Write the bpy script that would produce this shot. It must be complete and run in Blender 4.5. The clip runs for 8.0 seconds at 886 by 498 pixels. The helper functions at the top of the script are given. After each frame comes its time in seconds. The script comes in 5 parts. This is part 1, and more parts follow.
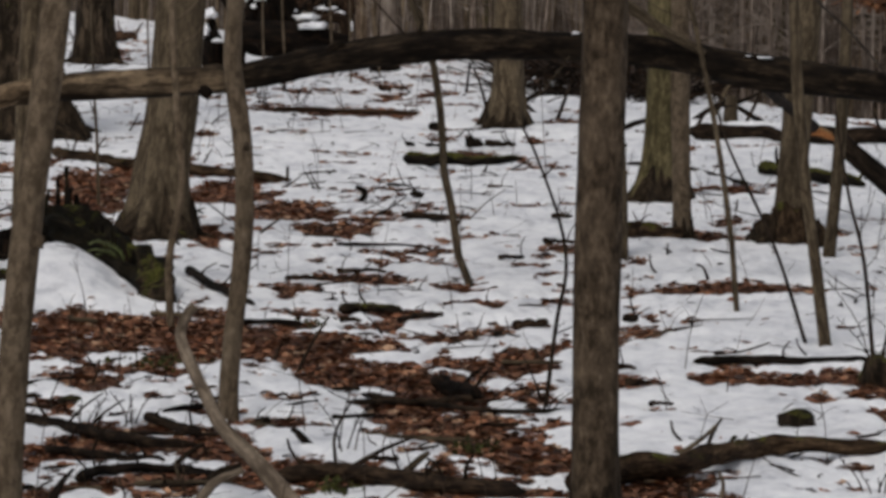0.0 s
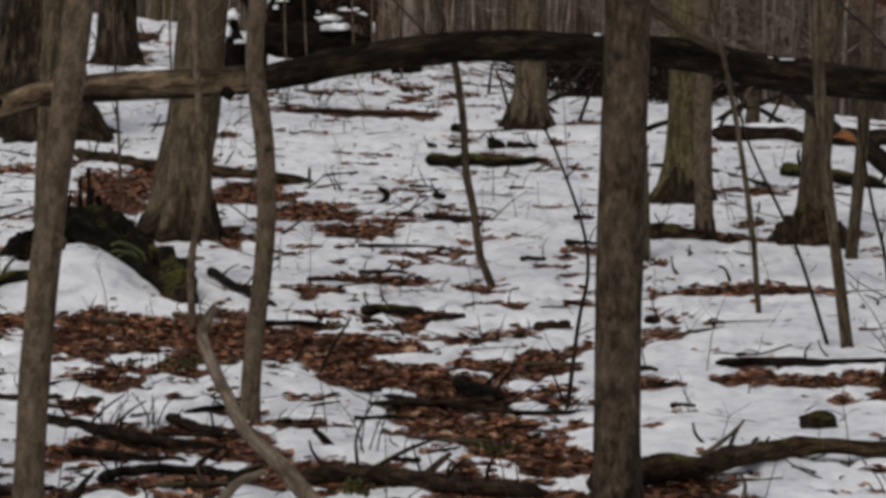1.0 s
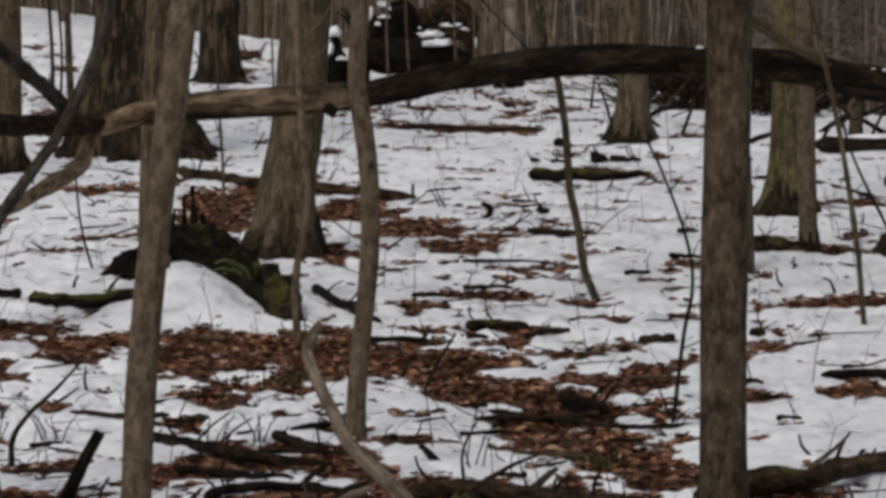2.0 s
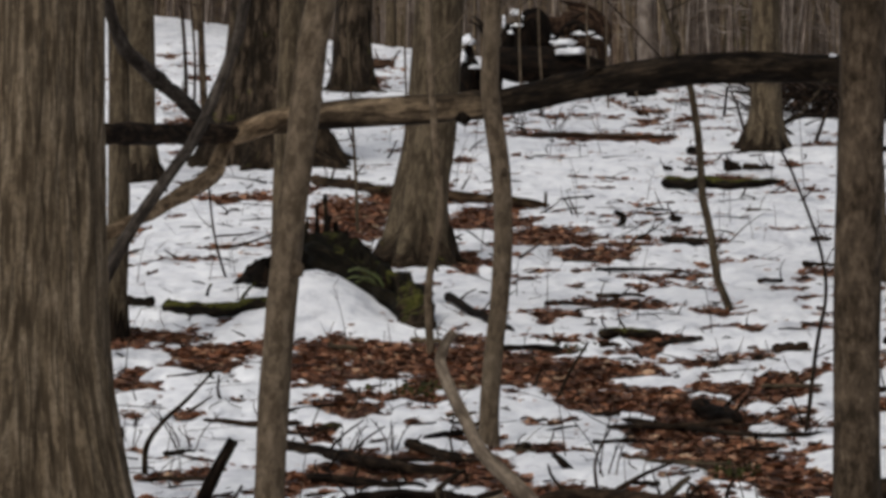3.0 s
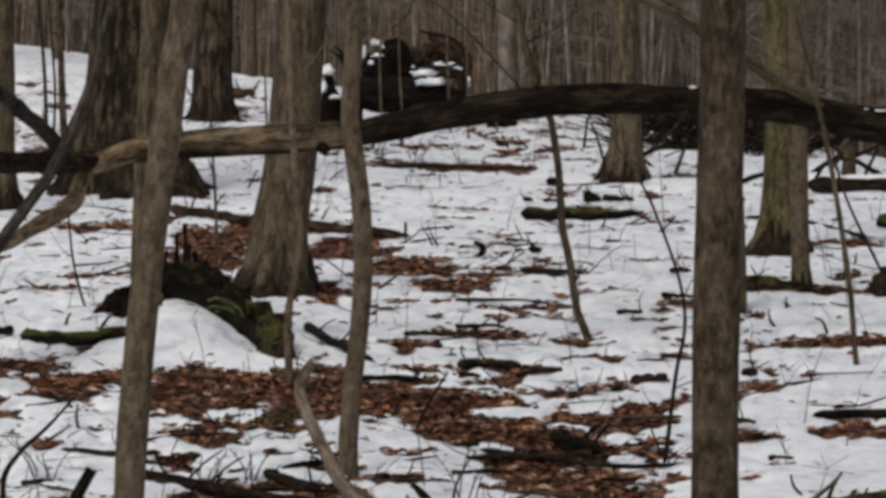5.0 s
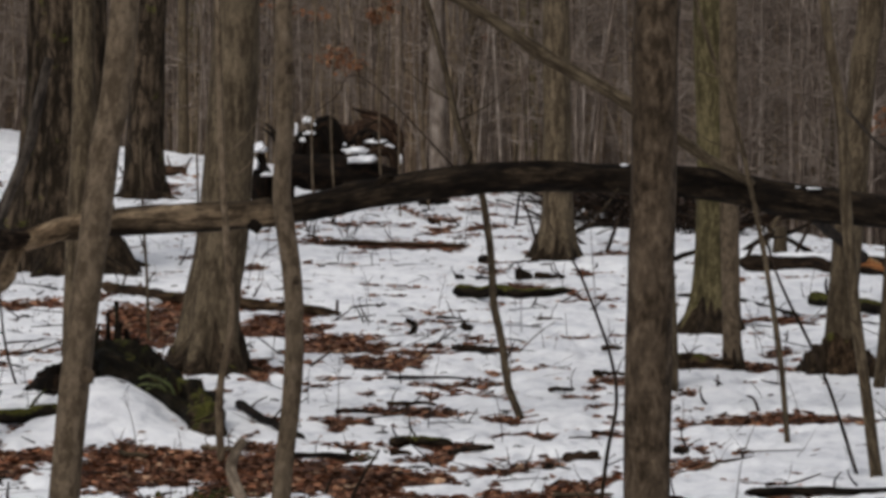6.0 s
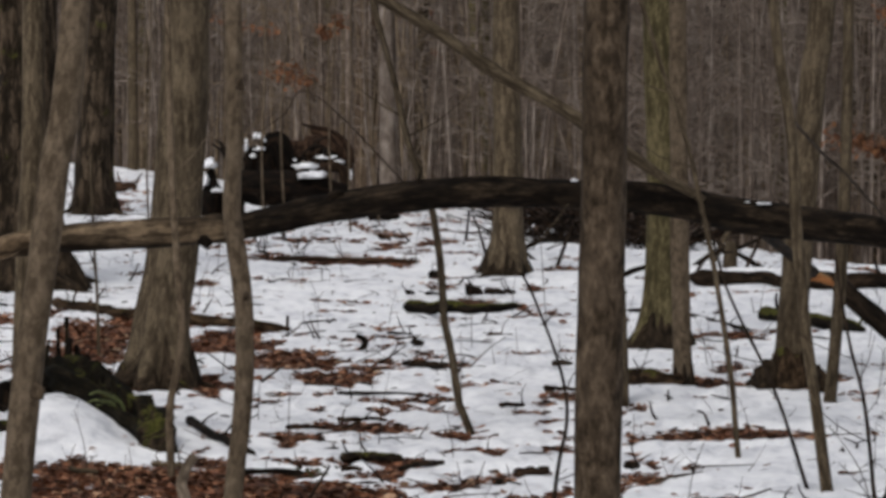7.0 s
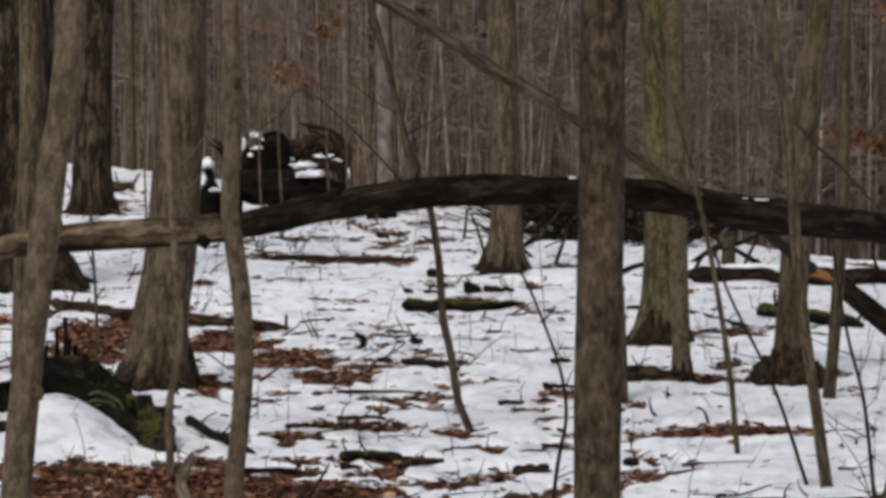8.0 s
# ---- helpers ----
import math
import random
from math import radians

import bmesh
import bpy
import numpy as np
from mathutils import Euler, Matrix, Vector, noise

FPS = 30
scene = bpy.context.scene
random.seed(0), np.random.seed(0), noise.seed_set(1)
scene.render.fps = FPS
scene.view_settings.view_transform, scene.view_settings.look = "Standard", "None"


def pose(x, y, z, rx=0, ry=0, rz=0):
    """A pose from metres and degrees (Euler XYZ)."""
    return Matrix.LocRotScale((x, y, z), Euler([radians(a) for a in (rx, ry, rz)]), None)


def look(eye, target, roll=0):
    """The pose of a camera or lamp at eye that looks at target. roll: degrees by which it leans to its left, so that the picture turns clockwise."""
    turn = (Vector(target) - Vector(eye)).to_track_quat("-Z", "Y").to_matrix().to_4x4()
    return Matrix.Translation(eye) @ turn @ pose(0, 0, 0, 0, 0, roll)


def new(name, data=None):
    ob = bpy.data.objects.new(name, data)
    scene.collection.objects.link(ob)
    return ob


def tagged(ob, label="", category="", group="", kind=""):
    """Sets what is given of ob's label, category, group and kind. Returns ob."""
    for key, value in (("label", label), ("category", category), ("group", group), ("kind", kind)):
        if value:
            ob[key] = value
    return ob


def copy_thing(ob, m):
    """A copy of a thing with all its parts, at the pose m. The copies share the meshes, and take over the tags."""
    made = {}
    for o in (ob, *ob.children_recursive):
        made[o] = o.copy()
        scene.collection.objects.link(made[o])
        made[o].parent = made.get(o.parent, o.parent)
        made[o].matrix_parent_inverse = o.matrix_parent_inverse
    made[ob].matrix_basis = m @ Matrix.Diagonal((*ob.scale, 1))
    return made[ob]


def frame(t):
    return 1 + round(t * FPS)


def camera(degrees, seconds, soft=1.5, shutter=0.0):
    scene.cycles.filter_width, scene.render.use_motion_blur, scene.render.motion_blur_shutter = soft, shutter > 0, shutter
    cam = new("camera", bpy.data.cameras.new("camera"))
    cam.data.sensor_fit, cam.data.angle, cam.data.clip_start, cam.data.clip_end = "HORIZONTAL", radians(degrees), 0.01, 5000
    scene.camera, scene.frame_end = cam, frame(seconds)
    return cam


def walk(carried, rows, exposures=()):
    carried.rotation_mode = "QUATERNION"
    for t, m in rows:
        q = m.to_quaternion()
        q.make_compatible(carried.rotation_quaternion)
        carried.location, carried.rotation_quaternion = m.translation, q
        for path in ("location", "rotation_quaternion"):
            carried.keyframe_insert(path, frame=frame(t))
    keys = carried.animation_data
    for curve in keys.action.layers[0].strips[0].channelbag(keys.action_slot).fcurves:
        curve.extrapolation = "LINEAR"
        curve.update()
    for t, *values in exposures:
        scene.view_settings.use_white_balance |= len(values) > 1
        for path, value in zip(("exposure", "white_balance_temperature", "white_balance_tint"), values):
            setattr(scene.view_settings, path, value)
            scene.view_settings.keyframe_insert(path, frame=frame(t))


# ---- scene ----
# A winter wood on a gentle slope, seen through a long lens that is turned by hand on one spot.
EYE = 1.6
cam = camera(10.0, 8.0, soft=3.5, shutter=0.0)
TURNS = [
    (0, 87.8200, -0.0000, 0.0000),
    (0.5, 87.7896, -0.0253, -0.0086),
    (1, 87.8363, -0.0346, 0.2496),
    (1.5, 88.0124, 0.2704, 0.7385),
    (2, 88.0122, 0.5828, 1.4058),
    (2.2, 87.9424, 0.6355, 1.7104),
    (3.3, 88.1623, 0.6405, 3.0580),
    (3.5, 88.1316, 0.6932, 3.0019),
    (4, 88.1873, 0.5902, 2.6454),
    (4.5, 88.4546, 0.4413, 2.1583),
    (5, 88.4507, 0.3695, 1.3277),
    (5.2, 88.7255, 0.3938, 1.1611),
    (6.3, 89.3730, 0.2500, 0.2800),
    (6.5, 89.4242, 0.2457, 0.1212),
    (7, 89.4958, 0.4115, -0.0082),
    (7.5, 89.6178, 0.4751, -0.0193),
    (8, 89.4745, 0.7492, -0.0312),
]
walk(cam, [(t, pose(0, 0, EYE, rx, ry, rz)) for t, rx, ry, rz in TURNS], exposures=[(0.0, 0.0, 6500, 10), (0.5, -0.09, 6500, 10), (1.0, -0.12, 6500, 10), (2.2, 0.0, 6500, 10), (3.5, 0.16, 6480, 9), (5.0, 0.12, 6470, 9), (6.5, 0.18, 6430, 10), (7.0, 0.23, 6390, 10), (8.0, 0.33, 6360, 10)])

# ---- light: an overcast sky ----
SUN_HEIGHT, SUN_TURN = radians(48), radians(205)
world = bpy.data.worlds.new("overcast_sky")
scene.world = world
world.use_nodes = True
wn = world.node_tree
sky = wn.nodes.new("ShaderNodeTexSky")
sky.sky_type, sky.sun_disc, sky.sun_elevation, sky.sun_rotation = "NISHITA", False, SUN_HEIGHT, SUN_TURN
sky.dust_density, sky.air_density = 3.0, 1.0
grey = wn.nodes.new("ShaderNodeHueSaturation")
grey.inputs["Saturation"].default_value = 0.35
back = wn.nodes["Background"]
back.inputs["Strength"].default_value = 0.10
wn.links.new(sky.outputs[0], grey.inputs["Color"])
wn.links.new(grey.outputs[0], back.inputs["Color"])
sun = new("sun", bpy.data.lights.new("sun", "SUN"))
sun.data.energy, sun.data.angle, sun.data.color = 1.0, radians(25), (1.0, 0.97, 0.93)
sun.matrix_world = look((0, 0, 40), (40 * math.sin(SUN_TURN) * -1, 40 * math.cos(SUN_TURN) * -1, 40 - 40 * math.tan(SUN_HEIGHT)))


# ---- materials ----
def nodes_of(name):
    m = bpy.data.materials.new(name)
    m.use_nodes = True
    nt = m.node_tree
    return m, nt, nt.nodes["Principled BSDF"]


def node(nt, kind, **values):
    n = nt.nodes.new(kind)
    for k, v in values.items():
        n.inputs[k].default_value = v
    return n


def ramp(nt, source, stops):
    r = nt.nodes.new("ShaderNodeValToRGB")
    e = r.color_ramp.elements
    while len(e) < len(stops):
        e.new(0.5)
    for el, (p, c) in zip(e, stops):
        el.position, el.color = p, (*c, 1.0)
    nt.links.new(source, r.inputs[0])
    return r.outputs[0]


def grey_ramp(nt, source, a, b):
    return ramp(nt, source, [(a, (0, 0, 0)), (b, (1, 1, 1))])


def mix(nt, factor, a, b, how="MIX"):
    m = nt.nodes.new("ShaderNodeMix")
    m.data_type, m.blend_type = "RGBA", how
    for sock, v in ((m.inputs[0], factor), (m.inputs[6], a), (m.inputs[7], b)):
        if isinstance(v, (int, float)):
            sock.default_value = v
        elif isinstance(v, tuple):
            sock.default_value = (*v, 1.0)
        else:
            nt.links.new(v, sock)
    return m.outputs[2]


def bump(nt, bsdf, height, strength, distance):
    b = node(nt, "ShaderNodeBump", Strength=strength, Distance=distance)
    nt.links.new(height, b.inputs["Height"])
    nt.links.new(b.outputs[0], bsdf.inputs["Normal"])


def mapped(nt, source, scale):
    m = nt.nodes.new("ShaderNodeMapping")
    m.inputs["Scale"].default_value = scale
    nt.links.new(source, m.inputs["Vector"])
    return m.outputs[0]


def noise_of(nt, vector, scale, detail=4.0, rough=0.55, distort=0.0):
    n = node(nt, "ShaderNodeTexNoise", Scale=scale, Detail=detail, Roughness=rough, Distortion=distort)
    nt.links.new(vector, n.inputs["Vector"])
    return n.outputs["Fac"]


def bark(name, dark, mid, light, coarse=38.0, stretch=0.22, moss=0.0, moss_up=0.0, relief=0.012, lichen=0.25, spread=0.5, stains=0.35, cracks=0.5, distort=0.2, crack_scale=1.0, flecks=0.5, contrast=1.3):
    """Bark whose furrows run along the stem (the mesh attribute 'grain': round the stem, round the stem, along it)."""
    m, nt, b = nodes_of(name)
    at = nt.nodes.new("ShaderNodeAttribute")
    at.attribute_name = "grain"
    info = nt.nodes.new("ShaderNodeObjectInfo")
    shift = nt.nodes.new("ShaderNodeVectorMath")
    shift.operation = "MULTIPLY_ADD"
    nt.links.new(info.outputs["Random"], shift.inputs[0])
    shift.inputs[1].default_value = (31, 17, 53)
    nt.links.new(at.outputs["Vector"], shift.inputs[2])
    v = shift.outputs[0]
    along = mapped(nt, v, (1, 1, stretch))
    furrow = noise_of(nt, along, coarse, 5.0, 0.6, distort)
    fine = noise_of(nt, mapped(nt, v, (1, 1, 0.45)), coarse * 1.5, 5.0, 0.7)
    fleck = noise_of(nt, mapped(nt, v, (1, 1, 1.8)), coarse * 0.9, 4.0, 0.7)
    blotch = noise_of(nt, v, 3.2, 4.0, 0.6)
    col = ramp(nt, furrow, [(0.5 - 0.16 / contrast, dark), (0.5, mid), (0.5 + 0.18 / contrast, light)])
    col = mix(nt, grey_ramp(nt, fine, 0.40, 0.56), mix(nt, 0.6, col, dark), col)
    col = mix(nt, mix(nt, flecks, (0, 0, 0), grey_ramp(nt, fleck, 0.58, 0.66)), col, dark)
    pale = mix(nt, grey_ramp(nt, blotch, 0.52, 0.68), (0, 0, 0), (1, 1, 1))
    col = mix(nt, mix(nt, lichen, (0, 0, 0), pale), col, tuple(min(1, c * 1.5 + 0.006) for c in light))
    stain = grey_ramp(nt, noise_of(nt, mapped(nt, v, (1, 1, 0.35)), 5.0, 3.0), 0.56, 0.7)
    col = mix(nt, mix(nt, stains, (0, 0, 0), stain), col, dark)
    line = ramp(nt, noise_of(nt, mapped(nt, v, (1, 1, stretch * 0.8)), coarse * 0.7 * crack_scale, 3.0, 0.55, distort), [(0.455, (0, 0, 0)), (0.485, (1, 1, 1)), (0.515, (1, 1, 1)), (0.545, (0, 0, 0))])
    col = mix(nt, mix(nt, cracks, (0, 0, 0), line), col, tuple(c * 0.6 for c in dark))
    if moss > 0:
        geo = nt.nodes.new("ShaderNodeNewGeometry")
        sep = nt.nodes.new("ShaderNodeSeparateXYZ")
        nt.links.new(geo.outputs["Normal"], sep.inputs[0])
        up = nt.nodes.new("ShaderNodeMath")
        up.operation = "MULTIPLY_ADD"
        nt.links.new(sep.outputs[2], up.inputs[0])
        up.inputs[1].default_value = 0.22 * moss_up
        nt.links.new(noise_of(nt, v, 6.0, 4.0, 0.65), up.inputs[2])
        green = grey_ramp(nt, up.outputs[0], 0.66 - 0.3 * moss, 0.74 - 0.22 * moss)
        tone = ramp(nt, noise_of(nt, v, 45.0, 3.0), [(0.3, (0.022, 0.023, 0.006)), (0.55, (0.064, 0.062, 0.014)), (0.75, (0.135, 0.124, 0.028))])
        col = mix(nt, green, col, tone)
    vary = nt.nodes.new("ShaderNodeMapRange")
    nt.links.new(info.outputs["Random"], vary.inputs[0])
    vary.inputs[3].default_value, vary.inputs[4].default_value = 1 - spread * 0.5, 1 + spread * 0.4
    col = mix(nt, 1.0, col, vary.outputs[0], "MULTIPLY")
    nt.links.new(col, b.inputs["Base Color"])
    b.inputs["Roughness"].default_value = 0.92
    b.inputs["Specular IOR Level"].default_value = 0.1
    h = mix(nt, 0.3, furrow, fine)
    h = mix(nt, mix(nt, cracks, (0, 0, 0), line), h, (0.15, 0.15, 0.15))
    bump(nt, b, h, 0.9, relief)
    return m


BARK_GREY = bark("grey_brown_bark", (0.0368, 0.0269, 0.0167), (0.0977, 0.0730, 0.0454), (0.1475, 0.1137, 0.0736), coarse=38.0, stretch=0.18, cracks=0.4, stains=0.3, contrast=1.3, crack_scale=0.7)
BARK_ROUGH = bark("furrowed_bark", (0.046, 0.033, 0.020), (0.140, 0.104, 0.066), (0.205, 0.159, 0.109), coarse=50.0, stretch=0.09, relief=0.02, lichen=0.2, spread=0.05, stains=0.2, cracks=0.6, distort=0.4, crack_scale=0.45, flecks=0.3, contrast=1.4)
BARK_PALE = bark("pale_smooth_bark", (0.0560, 0.0405, 0.0254), (0.1200, 0.0886, 0.0587), (0.1650, 0.1254, 0.0863), coarse=34.0, stretch=0.45, relief=0.005, spread=0.3, stains=0.4, cracks=0.10, flecks=0.7, contrast=1.25)
BARK_GREEN = bark("algae_green_bark", (0.0500, 0.0410, 0.0190), (0.1200, 0.0975, 0.0470), (0.1850, 0.1500, 0.0780), coarse=42.0, stretch=0.22, moss=0.05, stains=0.25, cracks=0.35, relief=0.008, contrast=1.5)
BARK_DARKISH = bark("blotched_bark", (0.016, 0.0108, 0.0064), (0.062, 0.0435, 0.0275), (0.112, 0.082, 0.055), coarse=30.0, stretch=0.42, relief=0.012, spread=0.05, stains=0.5, cracks=0.2, flecks=0.5, contrast=1.1)
BARK_MOSSTREE = bark("mossy_tree_bark", (0.0130, 0.0090, 0.0054), (0.0500, 0.0354, 0.0226), (0.1050, 0.0757, 0.0500), coarse=20.0, stretch=0.2, moss=0.16, relief=0.025, spread=0.1, cracks=0.8, contrast=1.7)
BARK_DARK = bark("wet_dark_bark", (0.0043, 0.0031, 0.0022), (0.0138, 0.0094, 0.0058), (0.0387, 0.0258, 0.0168), coarse=34.0, stretch=0.15, relief=0.012, lichen=0.1)
BARK_FOOT = bark("wet_mossy_foot_bark", (0.0070, 0.0047, 0.0029), (0.0270, 0.0183, 0.0110), (0.0600, 0.0420, 0.0260), coarse=34.0, stretch=0.3, relief=0.012, lichen=0.1, moss=0.05)
BARK_MOSSY = bark("mossy_bark", (0.0063, 0.004775, 0.003119), (0.021, 0.01432, 0.00891), (0.05775, 0.0382, 0.02406), coarse=34.0, moss=0.20, moss_up=0.9, relief=0.012)
BARK_MOSSIEST = bark("moss_covered_root", (0.0063, 0.004775, 0.003119), (0.021, 0.01432, 0.00891), (0.05775, 0.0382, 0.02406), coarse=34.0, moss=0.36, moss_up=0.9, relief=0.02)
BARK_WETBROWN = bark("wet_brown_log_bark", (0.0057, 0.0037, 0.0025), (0.0230, 0.0143, 0.0086), (0.0640, 0.0410, 0.0246), coarse=30.0, stretch=0.3, relief=0.014, lichen=0.1)
BARK_BROWN = bark("red_brown_log_bark", (0.014, 0.008, 0.005), (0.055, 0.030, 0.018), (0.11, 0.066, 0.041), coarse=30.0, stretch=0.2, relief=0.012, lichen=0.05)
BARK_POLE = bark("grey_dead_pole_bark", (0.020, 0.0155, 0.012), (0.056, 0.045, 0.036), (0.098, 0.081, 0.066), coarse=26.0, stretch=0.3, relief=0.006, spread=0.1)
BARK_LOG = bark("wet_log_bark", (0.0043, 0.0031, 0.0023), (0.0119, 0.0081, 0.0057), (0.0340, 0.0229, 0.0157), coarse=32.0, stretch=0.2, relief=0.012, lichen=0.06, moss=0.04, moss_up=0.4, cracks=0.3)
BARK_BOWED = bark("weathered_trunk_bark", (0.0034, 0.0023, 0.0014), (0.0130, 0.0088, 0.0054), (0.0430, 0.0295, 0.0180), coarse=24.0, stretch=0.28, relief=0.025, lichen=0.16, cracks=0.4, stains=0.45, contrast=1.3, flecks=0.7)
BARK_PEELING = bark("peeling_tan_trunk_bark", (0.0140, 0.0094, 0.0056), (0.0720, 0.0500, 0.0300), (0.2100, 0.1520, 0.0950), coarse=15.0, stretch=0.16, relief=0.018, spread=0.05, lichen=0.35, cracks=0.4, stains=0.55, contrast=1.5)
BARK_RUST = bark("rusty_mossy_log_bark", (0.0090, 0.0052, 0.0030), (0.0440, 0.0260, 0.0140), (0.1050, 0.0680, 0.0380), coarse=30.0, stretch=0.25, relief=0.014, lichen=0.15, moss=0.02, moss_up=0.6, stains=0.4)
BARK_MOSSTOP = bark("moss_topped_log", (0.0030, 0.0024, 0.0017), (0.0080, 0.0058, 0.0038), (0.0230, 0.0160, 0.0100), coarse=34.0, moss=0.12, moss_up=1.5, relief=0.02, lichen=0.0)
DEAD_WOOD = bark("dull_reddish_dead_wood", (0.0560, 0.0370, 0.0250), (0.1120, 0.0760, 0.0520), (0.1750, 0.1240, 0.0880), coarse=20.0, stretch=0.2, relief=0.01, spread=0.1, cracks=0.3)
STUMP_MOSS = bark("dark_mossy_rot", (0.0042, 0.003342, 0.001782), (0.0105, 0.008595, 0.004455), (0.0315, 0.02292, 0.01247), coarse=34.0, moss=0.06, moss_up=0.6, relief=0.02, lichen=0.0)
ROT = bark("rotten_wood", (0.0034, 0.0023, 0.0015), (0.0086, 0.0059, 0.0037), (0.0293, 0.0164, 0.0095), coarse=30.0, stretch=0.2, relief=0.02, lichen=0.0)
RED_WOOD = bark("bare_reddish_wood", (0.0168, 0.00955, 0.005346), (0.0504, 0.0296, 0.01782), (0.0945, 0.0573, 0.03564), coarse=30.0, stretch=0.06, relief=0.008, lichen=0.1)
BARE_WOOD = bark("barkless_weathered_wood", (0.0720, 0.0540, 0.0385), (0.1620, 0.1250, 0.0910), (0.2350, 0.1850, 0.1370), coarse=26.0, stretch=0.3, relief=0.004, spread=0.1, cracks=0.12, stains=0.5, flecks=0.6)
TAN_WOOD = bark("tan_barkless_wood", (0.046, 0.031, 0.018), (0.215, 0.148, 0.088), (0.340, 0.247, 0.156), coarse=18.0, stretch=0.25, relief=0.008, spread=0.1, cracks=0.25)
FRESH_WOOD = bark("torn_fresh_wood", (0.168, 0.06207, 0.02227), (0.357, 0.1528, 0.05792), (0.4725, 0.2483, 0.1069), coarse=40.0, stretch=0.05, relief=0.01)
TWIG = bark("dark_twig_bark", (0.0105, 0.006685, 0.004455), (0.0273, 0.01814, 0.01158), (0.05775, 0.03916, 0.02584), coarse=60.0, relief=0.002)
FAR_BARK = bark("far_trunk_bark", (0.0730, 0.0546, 0.0428), (0.1400, 0.1069, 0.0844), (0.2252, 0.1782, 0.1447), coarse=9.0, stretch=0.5, relief=0.01, spread=0.9, cracks=0.2)
FAR_PALE = bark("far_pale_bark", (0.1142, 0.0895, 0.0711), (0.2112, 0.1701, 0.1396), (0.3082, 0.2572, 0.2189), coarse=9.0, stretch=0.5, relief=0.01, spread=0.6, cracks=0.2)
CREST_BARK = bark("tan_sapling_bark", (0.1100, 0.0790, 0.0500), (0.2300, 0.1700, 0.1120), (0.3300, 0.2550, 0.1750), coarse=14.0, stretch=0.4, relief=0.006, spread=0.7, cracks=0.15)
FAR_DARK = bark("far_dark_bark", (0.0317, 0.0236, 0.0171), (0.0762, 0.0570, 0.0445), (0.1335, 0.1030, 0.0811), coarse=9.0, stretch=0.5, relief=0.01, spread=0.6, cracks=0.2)


def tint_by_island(nt, stops):
    geo = nt.nodes.new("ShaderNodeNewGeometry")
    return ramp(nt, geo.outputs["Random Per Island"], stops)


def make_snow():
    m, nt, b = nodes_of("old_snow")
    co = nt.nodes.new("ShaderNodeTexCoord").outputs["Object"]
    grain = noise_of(nt, co, 60.0, 4.0, 0.65)
    wide = noise_of(nt, mapped(nt, co, (1.0, 0.8, 1.0)), 2.2, 5.0, 0.62)
    patch = noise_of(nt, mapped(nt, co, (1.0, 0.7, 1.0)), 9.0, 5.0, 0.65)
    # Blue-grey patches: shade of hollows painted in, along with icy, dirty spots.
    col = ramp(nt, mix(nt, 0.5, wide, patch), [(0.36, (0.54, 0.548, 0.58)), (0.46, (0.80, 0.80, 0.822)), (0.57, (0.93, 0.928, 0.935))])
    specks = grey_ramp(nt, noise_of(nt, co, 30.0, 6.0, 0.75), 0.61, 0.72)
    col = mix(nt, mix(nt, 0.62, (0, 0, 0), specks), col, (0.17, 0.115, 0.08))
    # Grey streaks: thin snow, and a shadow tone put into the colour.
    thin = grey_ramp(nt, noise_of(nt, mapped(nt, co, (1.0, 0.6, 1.0)), 5.0, 6.0, 0.7), 0.56, 0.70)
    col = mix(nt, mix(nt, 0.36, (0, 0, 0), thin), col, (0.36, 0.355, 0.37))
    nt.links.new(col, b.inputs["Base Color"])
    b.inputs["Roughness"].default_value = 0.75
    bump(nt, b, grain, 0.35, 0.02)
    return m


def make_soil():
    m, nt, b = nodes_of("leaf_soil")
    co = nt.nodes.new("ShaderNodeTexCoord").outputs["Object"]
    v = nt.nodes.new("ShaderNodeTexVoronoi")
    v.inputs["Scale"].default_value = 14.0
    nt.links.new(co, v.inputs["Vector"])
    leafy = ramp(nt, v.outputs["Color"], [(0.1, (0.070, 0.029, 0.015)), (0.5, (0.150, 0.060, 0.029)), (0.9, (0.26, 0.110, 0.053))])
    dirt = ramp(nt, noise_of(nt, co, 7.0, 5.0), [(0.35, (0.030, 0.0150, 0.009)), (0.65, (0.110, 0.048, 0.025))])
    col = mix(nt, grey_ramp(nt, noise_of(nt, co, 2.5, 4.0), 0.35, 0.6), dirt, leafy)
    nt.links.new(col, b.inputs["Base Color"])
    b.inputs["Roughness"].default_value = 0.9
    bump(nt, b, v.outputs["Distance"], 0.5, 0.012)
    return m


def make_leaf(name, stops, rough=0.6):
    m, nt, b = nodes_of(name)
    col = tint_by_island(nt, stops)
    co = nt.nodes.new("ShaderNodeTexCoord").outputs["Object"]
    col = mix(nt, grey_ramp(nt, noise_of(nt, co, 40.0, 3.0), 0.52, 0.90), col, (0.035, 0.018, 0.010))
    # Damp patches and the dark shadows among leaves, both mixed into the colour.
    wet = grey_ramp(nt, noise_of(nt, co, 3.6, 5.0, 0.7), 0.44, 0.60)
    col = mix(nt, wet, col, mix(nt, 0.6, col, (0.016, 0.008, 0.005)))
    nt.links.new(col, b.inputs["Base Color"])
    b.inputs["Roughness"].default_value = rough
    b.inputs["Specular IOR Level"].default_value = 0.3
    return m


